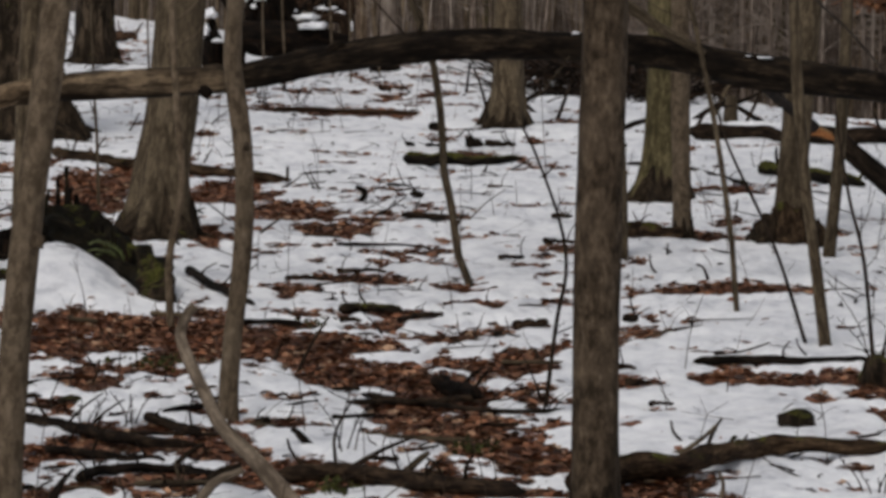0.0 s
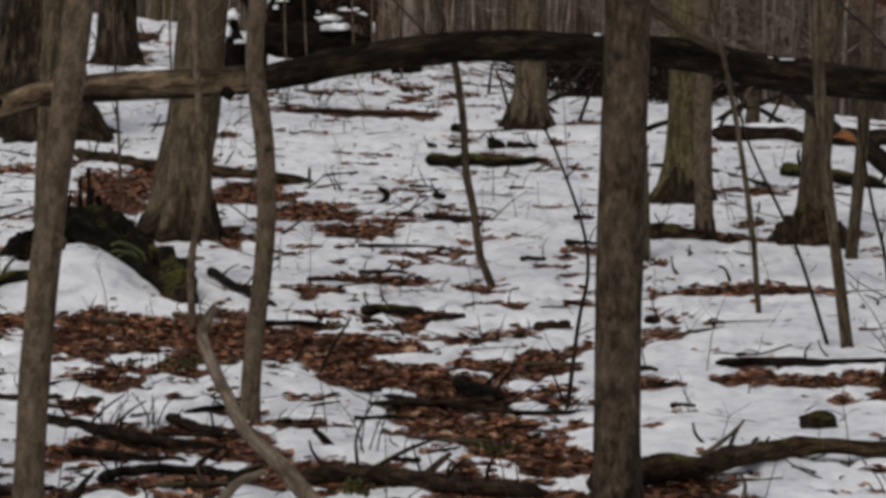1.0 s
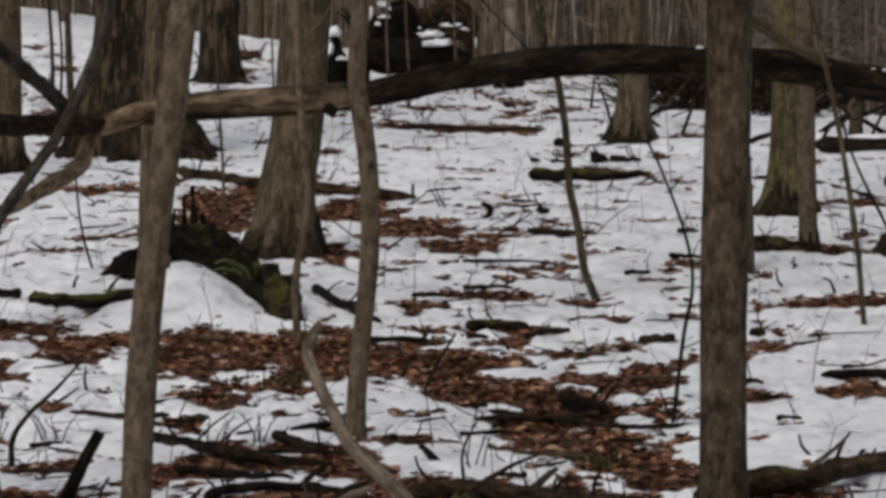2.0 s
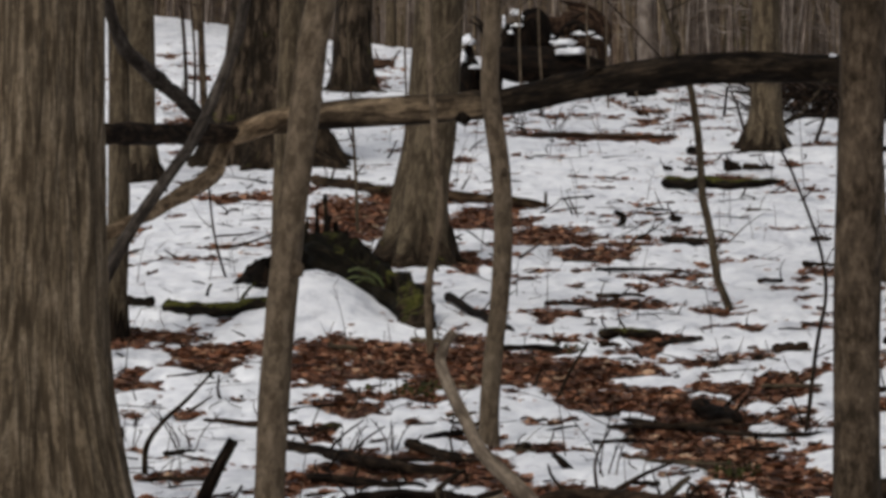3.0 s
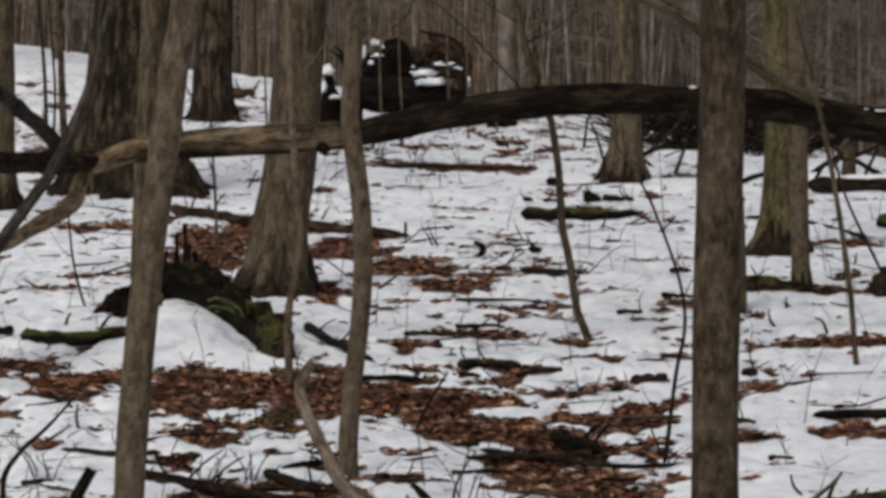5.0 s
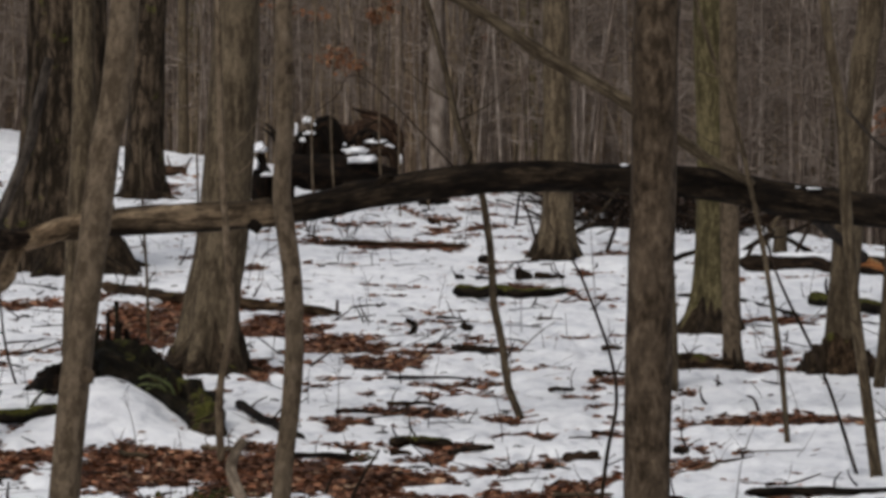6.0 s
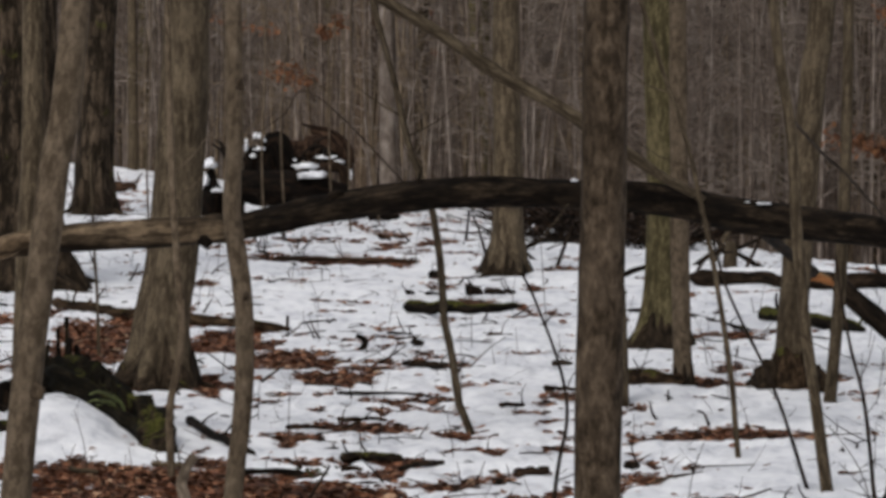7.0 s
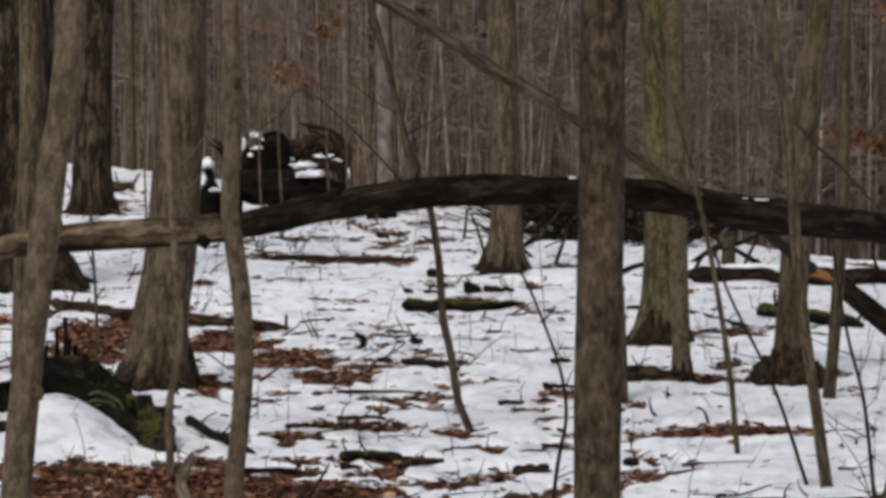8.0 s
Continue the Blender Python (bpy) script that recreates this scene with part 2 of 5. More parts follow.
SNOW = make_snow()
SOIL = make_soil()
LITTER = make_leaf("wet_brown_leaves", [(0.0, (0.028, 0.011, 0.006)), (0.25, (0.115, 0.045, 0.022)), (0.5, (0.220, 0.086, 0.041)), (0.75, (0.335, 0.140, 0.068)), (0.92, (0.46, 0.235, 0.130)), (1.0, (0.60, 0.42, 0.27))])
DRY_LEAF = make_leaf("dry_orange_leaves", [(0.0, (0.16, 0.062, 0.024)), (0.5, (0.26, 0.105, 0.042)), (1.0, (0.34, 0.16, 0.070))])
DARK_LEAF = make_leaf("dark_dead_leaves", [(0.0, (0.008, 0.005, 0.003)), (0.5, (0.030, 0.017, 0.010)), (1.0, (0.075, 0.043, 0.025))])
FERN_LEAF = make_leaf("fern_green", [(0.0, (0.07, 0.09, 0.025)), (0.5, (0.12, 0.15, 0.045)), (1.0, (0.20, 0.22, 0.08))])
MOSS = make_leaf("moss_green", [(0.0, (0.022, 0.025, 0.006)), (0.5, (0.048, 0.052, 0.011)), (1.0, (0.095, 0.095, 0.02))], 0.95)


# -- relief of the land --
def vnoise(x, y, seed=0):
    """Smooth value noise in -1..1 over arrays."""
    x, y = np.asarray(x, float), np.asarray(y, float)
    xi, yi = np.floor(x), np.floor(y)
    u, v = x - xi, y - yi
    u, v = u * u * (3 - 2 * u), v * v * (3 - 2 * v)

    def corner(a, b):
        h = np.sin((xi + a) * 127.1 + (yi + b) * 311.7 + seed * 74.7) * 43758.5453
        return (h - np.floor(h)) * 2 - 1

    return (corner(0, 0) * (1 - u) + corner(1, 0) * u) * (1 - v) + (corner(0, 1) * (1 - u) + corner(1, 1) * u) * v


def soft(s, k):
    return 0.5 * (s + np.sqrt(s * s + k * k))


def ground(x, y):
    """The height of the ground: a dip, a slope that rises away to a crest, then a far wooded hillside."""
    x, y = np.asarray(x, float), np.asarray(y, float)
    slope = 0.06 * (y - 21) - 0.25
    near = np.clip((y - 2) / 15, 0, 1)
    near = near * near * (3 - 2 * near)
    z = slope * near
    crest = np.clip(53 - 2.2 * x, 42, 70)
    z = z - 0.085 * soft(y - crest, 4.0)
    z = z + 0.33 * (soft(np.maximum(y, 110.0) - 175, 30.0) - 3.289)
    z = z + 0.22 * np.exp(-((x + 2.22) / 0.34) ** 2 - ((y - 28.9) / 0.6) ** 2)
    live = np.clip((y - 8) / 6, 0, 1)
    z = z + live * (0.055 * vnoise(x / 3.1, y / 4.0, 1) + 0.014 * vnoise(x / 0.8, y / 0.9, 2) + 0.005 * vnoise(x / 0.27, y / 0.3, 3))
    return z


# -- end relief --
BARE = [
    (-1.979, 27.135, 0.302, 0.965), (-1.678, 27.195, 0.333, 1.2), (-1.333, 26.975, 0.285, 1.475), (-0.992, 26.645, 0.267, 1.24), (-0.713, 26.12, 0.175, 0.84), (-0.429, 26.66, 0.268, 0.23), (-0.465, 25.398, 0.255, 0.517), (-0.182, 25.398, 0.255, 0.547), (0.191, 25.915, 0.318, 0.3),
    (0.428, 26.267, 0.147, 0.217), (-0.199, 24.08, 0.161, 0.49), (0.042, 23.387, 0.287, 0.457), (0.243, 22.667, 0.252, 0.522), (0.41, 22.045, 0.185, 0.54), (0.044, 24.795, 0.125, 0.445), (-3.017, 27.863, 0.372, 0.378), (-2.523, 27.235, 0.334, 0.475),
]
BARE_HIGH = [
    (-2.473, 35.883, 0.3, 2.038), (-1.544, 35.847, 0.442, 1.107), (-1.017, 34.373, 0.346, 1.257), (-0.709, 32.767, 0.292, 0.782), (1.682, 29.172, 0.667, 0.273), (0.846, 25.113, 0.196, 0.253),
    (1.358, 25.262, 0.155, 0.198), (1.993, 25.25, 0.225, 0.22), (-0.479, 29.768, 0.299, 0.183), (-0.455, 28.27, 0.252, 0.24), (-0.83, 28.172, 0.188, 0.208), (-0.908, 44.182, 0.74, 0.462),
]
BARE_LOW = [
    (-1.853, 25.358, 0.17, 0.107), (-0.785, 24.733, 0.166, 0.093), (-0.834, 23.713, 0.172, 0.168), (-1.667, 23.513, 0.16, 0.15), (-1.385, 22.758, 0.17, 0.12), (-1.66, 22.352, 0.19, 0.09), (-1.165, 21.52, 0.22, 0.18), (-0.535, 21.373, 0.262, 0.228),
    (0.039, 21.495, 0.457, 0.215), (0.272, 20.97, 0.467, 0.205), (0.86, 21.15, 0.26, 0.26), (-2.368, 22.65, 0.152, 0.35), (-3.429, 37.553, 0.335, 0.292), (1.497, 32.248, 0.216, 0.268), (2.162, 31.93, 0.214, 0.275),
]

BARE_STREAKS = [
    (-1.587, 22.830, 0.312, 0.290), (-1.106, 24.100, 0.162, 0.160), (-1.300, 23.440, 0.118, 0.190), (-0.686, 23.540, 0.211, 0.210), (-1.911, 24.370, 0.110, 0.150), (-0.905, 22.410, 0.151, 0.220),
    (0.25, 39.958, 0.179, 0.273), (0.533, 35.043, 0.118, 0.323), (-0.126, 33.312, 0.167, 0.242), (-1.136, 32.447, 0.145, 0.193), (-0.222, 31.105, 0.208, 0.13), (0.495, 30.372, 0.136, 0.113), (0.757, 31.375, 0.14, 0.205), (-0.9, 29.398, 0.18, 0.102),
    (0.147, 28.593, 0.144, 0.112), (-0.488, 27.442, 0.067, 0.098), (0.048, 27.083, 0.127, 0.132), (0.48, 27.515, 0.107, 0.12), (1.024, 24.03, 0.067, 0.085), (0.562, 24.968, 0.089, 0.178), (0.266, 24.758, 0.083, 0.148), (-0.765, 30.587, 0.075, 0.143),
]
BARE_FAR = [
    (1.042, 43.335, 0.135, 0.3), (1.786, 42.565, 0.143, 0.23), (0.813, 41.413, 0.139, 0.188), (2.046, 36.218, 0.243, 0.177), (1.357, 33.235, 0.148, 0.18), (1.604, 31.175, 0.104, 0.16), (2.171, 27.142, 0.055, 0.123), (-0.537, 33.52, 0.186, 0.35),
    (-0.385, 36.693, 0.164, 0.242), (-0.979, 40.065, 0.081, 0.24), (-0.505, 48.138, 0.215, 0.378), (-0.863, 47.115, 0.158, 0.32), (-0.491, 46.838, 0.157, 0.238), (-2.979, 26.35, 0.065, 0.18), (-2.272, 25.367, 0.127, 0.078), (-1.865, 25.262, 0.169, 0.082),
]


def bare(x, y):
    """How strongly the snow is gone: over 0 where old leaves lie bare."""
    out = np.full(np.shape(x), -9.0)
    wob = 0.45 * vnoise(np.asarray(x) / 0.55, np.asarray(y) / 0.8, 11) + 0.42 * vnoise(np.asarray(x) / 0.2, np.asarray(y) / 0.3, 12) + 0.34 * vnoise(np.asarray(x) / 0.10, np.asarray(y) / 0.15, 16) + 0.22 * vnoise(np.asarray(x) / 0.045, np.asarray(y) / 0.09, 18)
    for cx, cy, rx, ry in BARE + BARE_HIGH + BARE_LOW + BARE_STREAKS + BARE_FAR:
        r = np.sqrt(((x - cx) / rx) ** 2 + ((y - cy) / ry) ** 2)
        out = np.maximum(out, (1.0 - r) * 1.1)
    out = out - 2.5 * np.exp(-((x + 2.22) / 0.36) ** 2 - ((y - 28.8) / 0.6) ** 2)
    return np.maximum(out, -1.2) + wob


def snow_depth(x, y):
    """The snow's depth; under 0 where it has melted through to the leaves. It thins out towards every bare spot."""
    x, y = np.asarray(x, float), np.asarray(y, float)
    swell = 0.5 + 0.5 * vnoise(x / 1.3, y / 1.7, 5)
    full = 0.034 + 0.022 * swell + 0.018 * vnoise(x / 0.66, y / 0.70, 21) + 0.010 * vnoise(x / 0.27, y / 0.30, 22) + 0.003 * vnoise(x / 0.07, y / 0.09, 23)
    spots = vnoise(x / 0.36, y / 0.5, 6) * 0.55 + vnoise(x / 0.15, y / 0.24, 7) * 0.5 + vnoise(x / 0.06, y / 0.1, 17) * 0.3
    where = 0.5 + 0.5 * vnoise(x / 2.3, y / 3.0, 8)
    front = np.clip((28 - y) / 4.5, 0, 1) * np.clip((1.0 - x) / 0.8, 0, 1)
    clean = np.clip((x - 0.2 - 0.01 * (y - 25)) / 0.8, 0, 1)
    limit = 0.44 - 0.03 * front + 0.14 * clean + 0.24 * (0.5 - where)
    limit = limit + 1.5 * np.exp(-((x + 2.22) / 0.4) ** 2 - ((y - 28.8) / 0.7) ** 2)
    melt = (limit - spots) * 0.075
    patch = -(bare(x, y) - 0.04) * 0.06
    crest = -0.2 * ((y - np.clip(53 - 2.2 * x, 42, 70) - 6) / 10 + 0.4 * spots)
    k = 0.008
    h = -k * np.log(np.exp(-full / k) + np.exp(-np.clip(melt, -0.08, 0.3) / k) + np.exp(-np.clip(patch, -0.08, 0.3) / k) + np.exp(-np.clip(crest, -0.08, 0.3) / k))
    return np.clip(h, -0.06, 0.2)


def land(x, y):
    """The height of what one sees and stands on: ground, or the snow on it."""
    return float(ground(x, y) + max(0.0, float(snow_depth(x, y))))


def sheet(name, xs, ys, height, material):
    gx, gy = np.meshgrid(xs, ys)
    co = np.stack([gx, gy, height(gx, gy)], -1).reshape(-1, 3)
    nx, ny = len(xs), len(ys)
    i = (np.arange(ny - 1)[:, None] * nx + np.arange(nx - 1)[None, :]).ravel()
    quads = np.stack([i, i + 1, i + 1 + nx, i + nx], 1)
    me = bpy.data.meshes.new(name)
    me.vertices.add(len(co))
    me.vertices.foreach_set("co", co.ravel().astype(np.float32))
    me.loops.add(len(quads) * 4)
    me.loops.foreach_set("vertex_index", quads.ravel().astype(np.int32))
    me.polygons.add(len(quads))
    me.polygons.foreach_set("loop_start", (np.arange(len(quads)) * 4).astype(np.int32))
    me.polygons.foreach_set("use_smooth", np.ones(len(quads), bool))
    me.update(calc_edges=True)
    me.materials.append(material)
    return new(name, me)


def spread(inner_from, inner_to, step, reach, grow=1.12):
    inner = list(np.arange(inner_from, inner_to + step / 2, step))
    out, s = [], step
    while not out or out[-1] < reach:
        s *= grow
        out.append((out[-1] if out else 0) + s)
    return np.array([inner[0] - o for o in reversed(out)] + inner + [inner[-1] + o for o in out])


def rows_away(step):
    ys, y = [], 15.0
    while y < 72:
        ys.append(y)
        y += step * y * y / 27866
    near_rows = list(np.arange(-4.0, 15.0, 0.06 * step))
    back_rows = [-4.0 - 0.3 * 1.22 ** k for k in range(28)]
    far_rows = [y + 0.4 * 1.13 ** k for k in range(56)]
    return np.array(back_rows[::-1] + near_rows + ys + far_rows)


tagged(sheet("ground", spread(-7.5, 6.0, 0.06, 420), rows_away(5.0), ground, SOIL), "dark woodland soil under wet brown leaf litter", "ground", kind="structure")
tagged(sheet("snow_cover", spread(-7.0, 5.5, 0.020, 420), rows_away(1.8), lambda x, y: ground(x, y) + snow_depth(x, y), SNOW),
       "thin patchy melting snow lying over leaf litter", "snow", kind="structure")


# ---- building stems ----
class Geo:
    """Collects stems and leaves for one mesh."""

    def __init__(self):
        self.v, self.f, self.g = [], [], []
        self.n = 0

    def add(self, verts, faces, grain=None):
        verts = np.asarray(verts, float)
        self.v.append(verts)
        self.g.append(verts if grain is None else np.asarray(grain, float))
        self.f.extend([tuple(i + self.n for i in q) for q in faces])
        self.n += len(verts)

    def tube(self, path, radii, sides=10, rough=0.0, seed=0, caps=True, furrow=0.0, flare=0.0, lobes=5):
        path, radii = np.asarray(path, float), np.asarray(radii, float)
        n = len(path)
        tan = np.gradient(path, axis=0)
        tan /= np.linalg.norm(tan, axis=1)[:, None] + 1e-9
        ref = np.array([0.0, 1.0, 0.0]) if abs(tan[n // 2][1]) < 0.8 else np.array([1.0, 0, 0])
        if np.abs(tan[:, 2]).max() < 0.8:
            ref = np.array([0.0, 0.0, 1.0])
        a = np.cross(tan, ref)
        a /= np.linalg.norm(a, axis=1)[:, None] + 1e-9
        b = np.cross(tan, a)
        s = np.concatenate([[0], np.cumsum(np.linalg.norm(np.diff(path, axis=0), axis=1))])
        th = np.arange(sides) / sides * 2 * np.pi
        c, d = np.cos(th), np.sin(th)
        R = np.repeat(radii[:, None], sides, 1)
        if rough:
            k = s[:, None] / (6 * radii.mean() + 1e-6)
            R = R * (1 + rough * (vnoise(c[None] * 1.6 + seed * 3.1, d[None] * 1.6 + k, seed) + 0.6 * vnoise(c[None] * 3.3 + seed, d[None] * 3.3 + k * 3, seed + 1)))
        if flare:
            ridge = 0.5 + 0.5 * np.cos(th * lobes + seed * 1.7 + 0.8 * np.sin(th * 2 + seed))
            R = R + np.exp(-np.maximum(s[:, None] - 0.1, 0) / (1.8 * radii[0])) * flare * radii[0] * (0.4 + 0.9 * ridge[None])
        if furrow:
            q = np.abs(vnoise(th[None] * 6.5 + 0.9 * vnoise(s[:, None] * 1.8, th[None] * 0, 9), s[:, None] * 1.5 + 0 * th[None], seed + 5))
            q2 = vnoise(th[None] * 18, s[:, None] * 5.0, seed + 6)
            R = R + furrow * (q - 0.35) + furrow * 0.35 * q2
        co = path[:, None] + a[:, None] * (R * c)[..., None] + b[:, None] * (R * d)[..., None]
        gr = np.stack([radii.mean() * np.repeat(c[None], n, 0), radii.mean() * np.repeat(d[None], n, 0), np.repeat(s[:, None], sides, 1)], -1) + seed * 0.37
        fs = []
        for i in range(n - 1):
            for j in range(sides):
                k = (j + 1) % sides
                fs.append((i * sides + j, i * sides + k, (i + 1) * sides + k, (i + 1) * sides + j))
        if caps:
            fs.append(tuple(range(sides))[::-1])
            fs.append(tuple((n - 1) * sides + j for j in range(sides)))
        self.add(co.reshape(-1, 3), fs, gr.reshape(-1, 3))

    def leaf(self, place, size, turn, tip, roll, curl, rng):
        """A small curled leaf of six faces."""
        w, e = rng.uniform(0.16, 0.42), [rng.uniform(0.65, 1.25) for i in range(4)]
        pts = [(-0.5, 0, 0), (-0.18, w * e[0], curl * e[1]), (0.2, w * e[1], curl), (0.5, 0, 0.5 * curl * e[3]), (0.22, -w * e[2], curl * e[0]), (-0.15, -w * e[3], curl), (0.0, 0, 0)]
        m = Euler((roll, tip, turn)).to_matrix()
        vs = [Vector(place) + m @ (Vector(p) * size) for p in pts]
        self.add([tuple(v) for v in vs], [(0, 6, 1), (1, 6, 2), (2, 6, 3), (3, 6, 4), (4, 6, 5), (5, 6, 0)])

    def mesh(self, name, material, smooth=True):
        me = bpy.data.meshes.new(name)
        me.from_pydata(np.concatenate(self.v).tolist(), [], self.f)
        at = me.attributes.new("grain", "FLOAT_VECTOR", "POINT")
        at.data.foreach_set("vector", np.concatenate(self.g).ravel().astype(np.float32))
        if smooth:
            me.polygons.foreach_set("use_smooth", np.ones(len(me.polygons), bool))
        me.materials.append(material)
        me.update()
        return me


def through_points(points, n):
    """A smooth path through points (Catmull-Rom), n places on it."""
    p = np.asarray(points, float)
    p = np.concatenate([[2 * p[0] - p[1]], p, [2 * p[-1] - p[-2]]])
    cum = np.concatenate([[0], np.cumsum(np.linalg.norm(np.diff(p[1:-1], axis=0), axis=1))])
    out = []
    for s in np.linspace(0, cum[-1], n):
        i = min(max(int(np.searchsorted(cum, s)) - 1, 0), len(cum) - 2)
        u = (s - cum[i]) / max(cum[i + 1] - cum[i], 1e-9)
        a, b, c, d = p[i], p[i + 1], p[i + 2], p[i + 3]
        out.append(0.5 * (2 * b + (c - a) * u + (2 * a - 5 * b + 4 * c - d) * u * u + (3 * b - a - 3 * c + d) * u ** 3))
    return np.array(out)


def empty(name, place):
    ob = new(name)
    ob.empty_display_size = 0.1
    ob.location = place
    return ob


def part(name, geo, material, parent, label=""):
    ob = new(name, geo.mesh(name, material))
    ob.parent = parent
    ob.matrix_parent_inverse = Matrix.Translation(-Vector(parent.location)) if parent.parent is None else Matrix.Identity(4)
    if label:
        tagged(ob, label)
    return ob


def crown(g, path, radius, rng, start=0.3, limbs=12, twigs=4):
    """Bare limbs and twigs on the upper stem."""
    height = path[-1][2] - path[0][2]
    for k in range(limbs):
        u = start + (0.98 - start) * (k + rng.random() * 0.8) / limbs
        o = path[int(np.argmin(np.abs(path[:, 2] - path[0][2] - u * height)))]
        az, rise = rng.random() * 6.283, 0.35 + 0.6 * rng.random()
        ln = height * (0.10 + 0.20 * (1 - u)) * (0.7 + 0.6 * rng.random())
        dr = np.array([math.cos(az), math.sin(az), rise])
        r0 = max(radius * (1 - 0.85 * u) * 0.5, 0.008)
        pts = [o, o + dr * ln * 0.35, o + dr * ln * 0.7 + np.array([rng.uniform(-.1, .1), rng.uniform(-.1, .1), 0.08]) * ln, o + dr * ln + np.array([rng.uniform(-.1, .1), rng.uniform(-.1, .1), 0.22]) * ln]
        way = through_points(pts, 7)
        g.tube(way, np.linspace(r0, r0 * 0.25, 7), 5, caps=False)
        for q in range(twigs):
            j = rng.randint(2, 6)
            az2 = az + rng.uniform(-1.2, 1.2)
            d2 = np.array([math.cos(az2), math.sin(az2), rng.uniform(0.1, 0.9)])
            l2 = ln * rng.uniform(0.2, 0.45)
            w2 = through_points([way[j], way[j] + d2 * l2 * 0.5 + np.array([0, 0, 0.03]) * l2, way[j] + d2 * l2], 4)
            g.tube(w2, np.linspace(r0 * 0.35, r0 * 0.1, 4), 4, caps=False)


def tree(points, width, height, material, label, flare=0.5, rough=0.06, sides=44, seed=0, limbs=12, start=0.35, name="tree", furrow=0.0, taper=0.45, sink=0.08, low=(), upright=False, foot=0.0):
    """A bare tree. points: foot and places that the stem goes through; then it goes on up to its height."""
    rng = random.Random(seed * 7 + 3)
    p = [np.array(q, float) for q in points]
    p[0][2] = float(ground(p[0][0], p[0][1])) - sink
    if upright:
        for k, q in enumerate(p[1:]):
            q[2] = p[0][2] + 3.0 * (k + 1)
    d = p[-1] - p[-2]
    d /= d[2]
    d[:2] *= 0.6
    top, z0 = p[-1], p[0][2]
    while top[2] < z0 + height:
        top = top + d * min(2.5, z0 + height - top[2] + 0.02) + np.array([rng.uniform(-.05, .05), rng.uniform(-.05, .05), 0])
        p.append(top)
    fine = np.concatenate([np.linspace(0, 0.35, 60) ** 1.4 / 0.35 ** 0.4, np.linspace(0.36, 1, 40)])
    way = through_points(p, 400)
    way = way[(fine * 399).astype(int)]
    u = (way[:, 2] - z0) / height
    r = width / 2 * np.clip(1.04 - taper * u, 0.03, 2) * np.where(u > 0.85, np.clip((1.02 - u) / 0.17, 0.05, 1), 1)
    root = empty(name, (p[0][0], p[0][1], float(ground(p[0][0], p[0][1]))))
    g = Geo()
    g.tube(way, r, sides, rough, seed, flare=flare, furrow=furrow)
    part("trunk", g, material, root)
    if foot:
        g = Geo()
        low_way = way[:40]
        sd = np.concatenate([[0], np.cumsum(np.linalg.norm(np.diff(low_way, axis=0), axis=1))])
        top_at = sink + 0.06 + 1.1 * foot * width
        m = 14
        ring = np.stack([np.interp(np.linspace(0, top_at, m), sd, low_way[:, i]) for i in range(3)], 1)
        g.tube(ring, np.interp(np.linspace(0, top_at, m), sd, r[:40]) + np.linspace(0.012, 0.003, m), sides, rough, seed, flare=flare, caps=False)
        co = g.v[0].reshape(m, sides, 3)
        th = np.arange(sides) / sides * 6.2832
        keep = 0.55 + 0.3 * vnoise(np.cos(th) * 2 + seed, np.sin(th) * 2, seed) + 0.3 * vnoise(np.cos(th) * 6 + seed, np.sin(th) * 6, seed + 1) + 0.22 * vnoise(np.cos(th) * 16 + seed, np.sin(th) * 16, seed + 2)
        keep = np.clip(keep, 0.12, 1.0)
        full = co.copy()
        for i in range(m):
            q = np.clip(i * keep, 0, m - 1)
            lo = q.astype(int)
            hi = np.minimum(lo + 1, m - 1)
            w = (q - lo)[:, None]
            j = np.arange(sides)
            co[i] = full[lo, j] * (1 - w) + full[hi, j] * w
        g.v[0] = co.reshape(-1, 3)
        part("root_collar", g, BARK_FOOT, root, "dark wet foot of the trunk")
        for k in range(5):
            az = seed * 1.3 + k * 1.2566 + rng.uniform(-.3, .3)
            ln = width * rng.uniform(0.75, 1.25) * (0.6 + 0.5 * flare)
            d0 = np.array([math.cos(az), math.sin(az), 0])
            o = np.array([p[0][0], p[0][1], 0]) + d0 * width * 0.40
            e = np.array([p[0][0], p[0][1], 0]) + d0 * (width * 0.45 + ln)
            o[2] = float(ground(o[0], o[1])) + width * 0.30
            e[2] = float(ground(e[0], e[1])) - 0.01
            h = (o + e) / 2
            h[2] = float(ground(h[0], h[1])) + width * 0.10
            g = Geo()
            g.tube(through_points([o, h, e], 9), np.linspace(width * 0.17, width * 0.05, 9), 9, 0.15, seed + k)
            part("root", g, BARK_FOOT, root)
    g = Geo()
    crown(g, way, width / 2, rng, start, limbs)
    for pts, rr in low:
        w = through_points(pts, 10)
        g.tube(w, np.linspace(rr, rr * 0.4, 10), 7)
    tagged(part("crown", g, material, root), kind="stuff")
    return tagged(root, label, "tree")


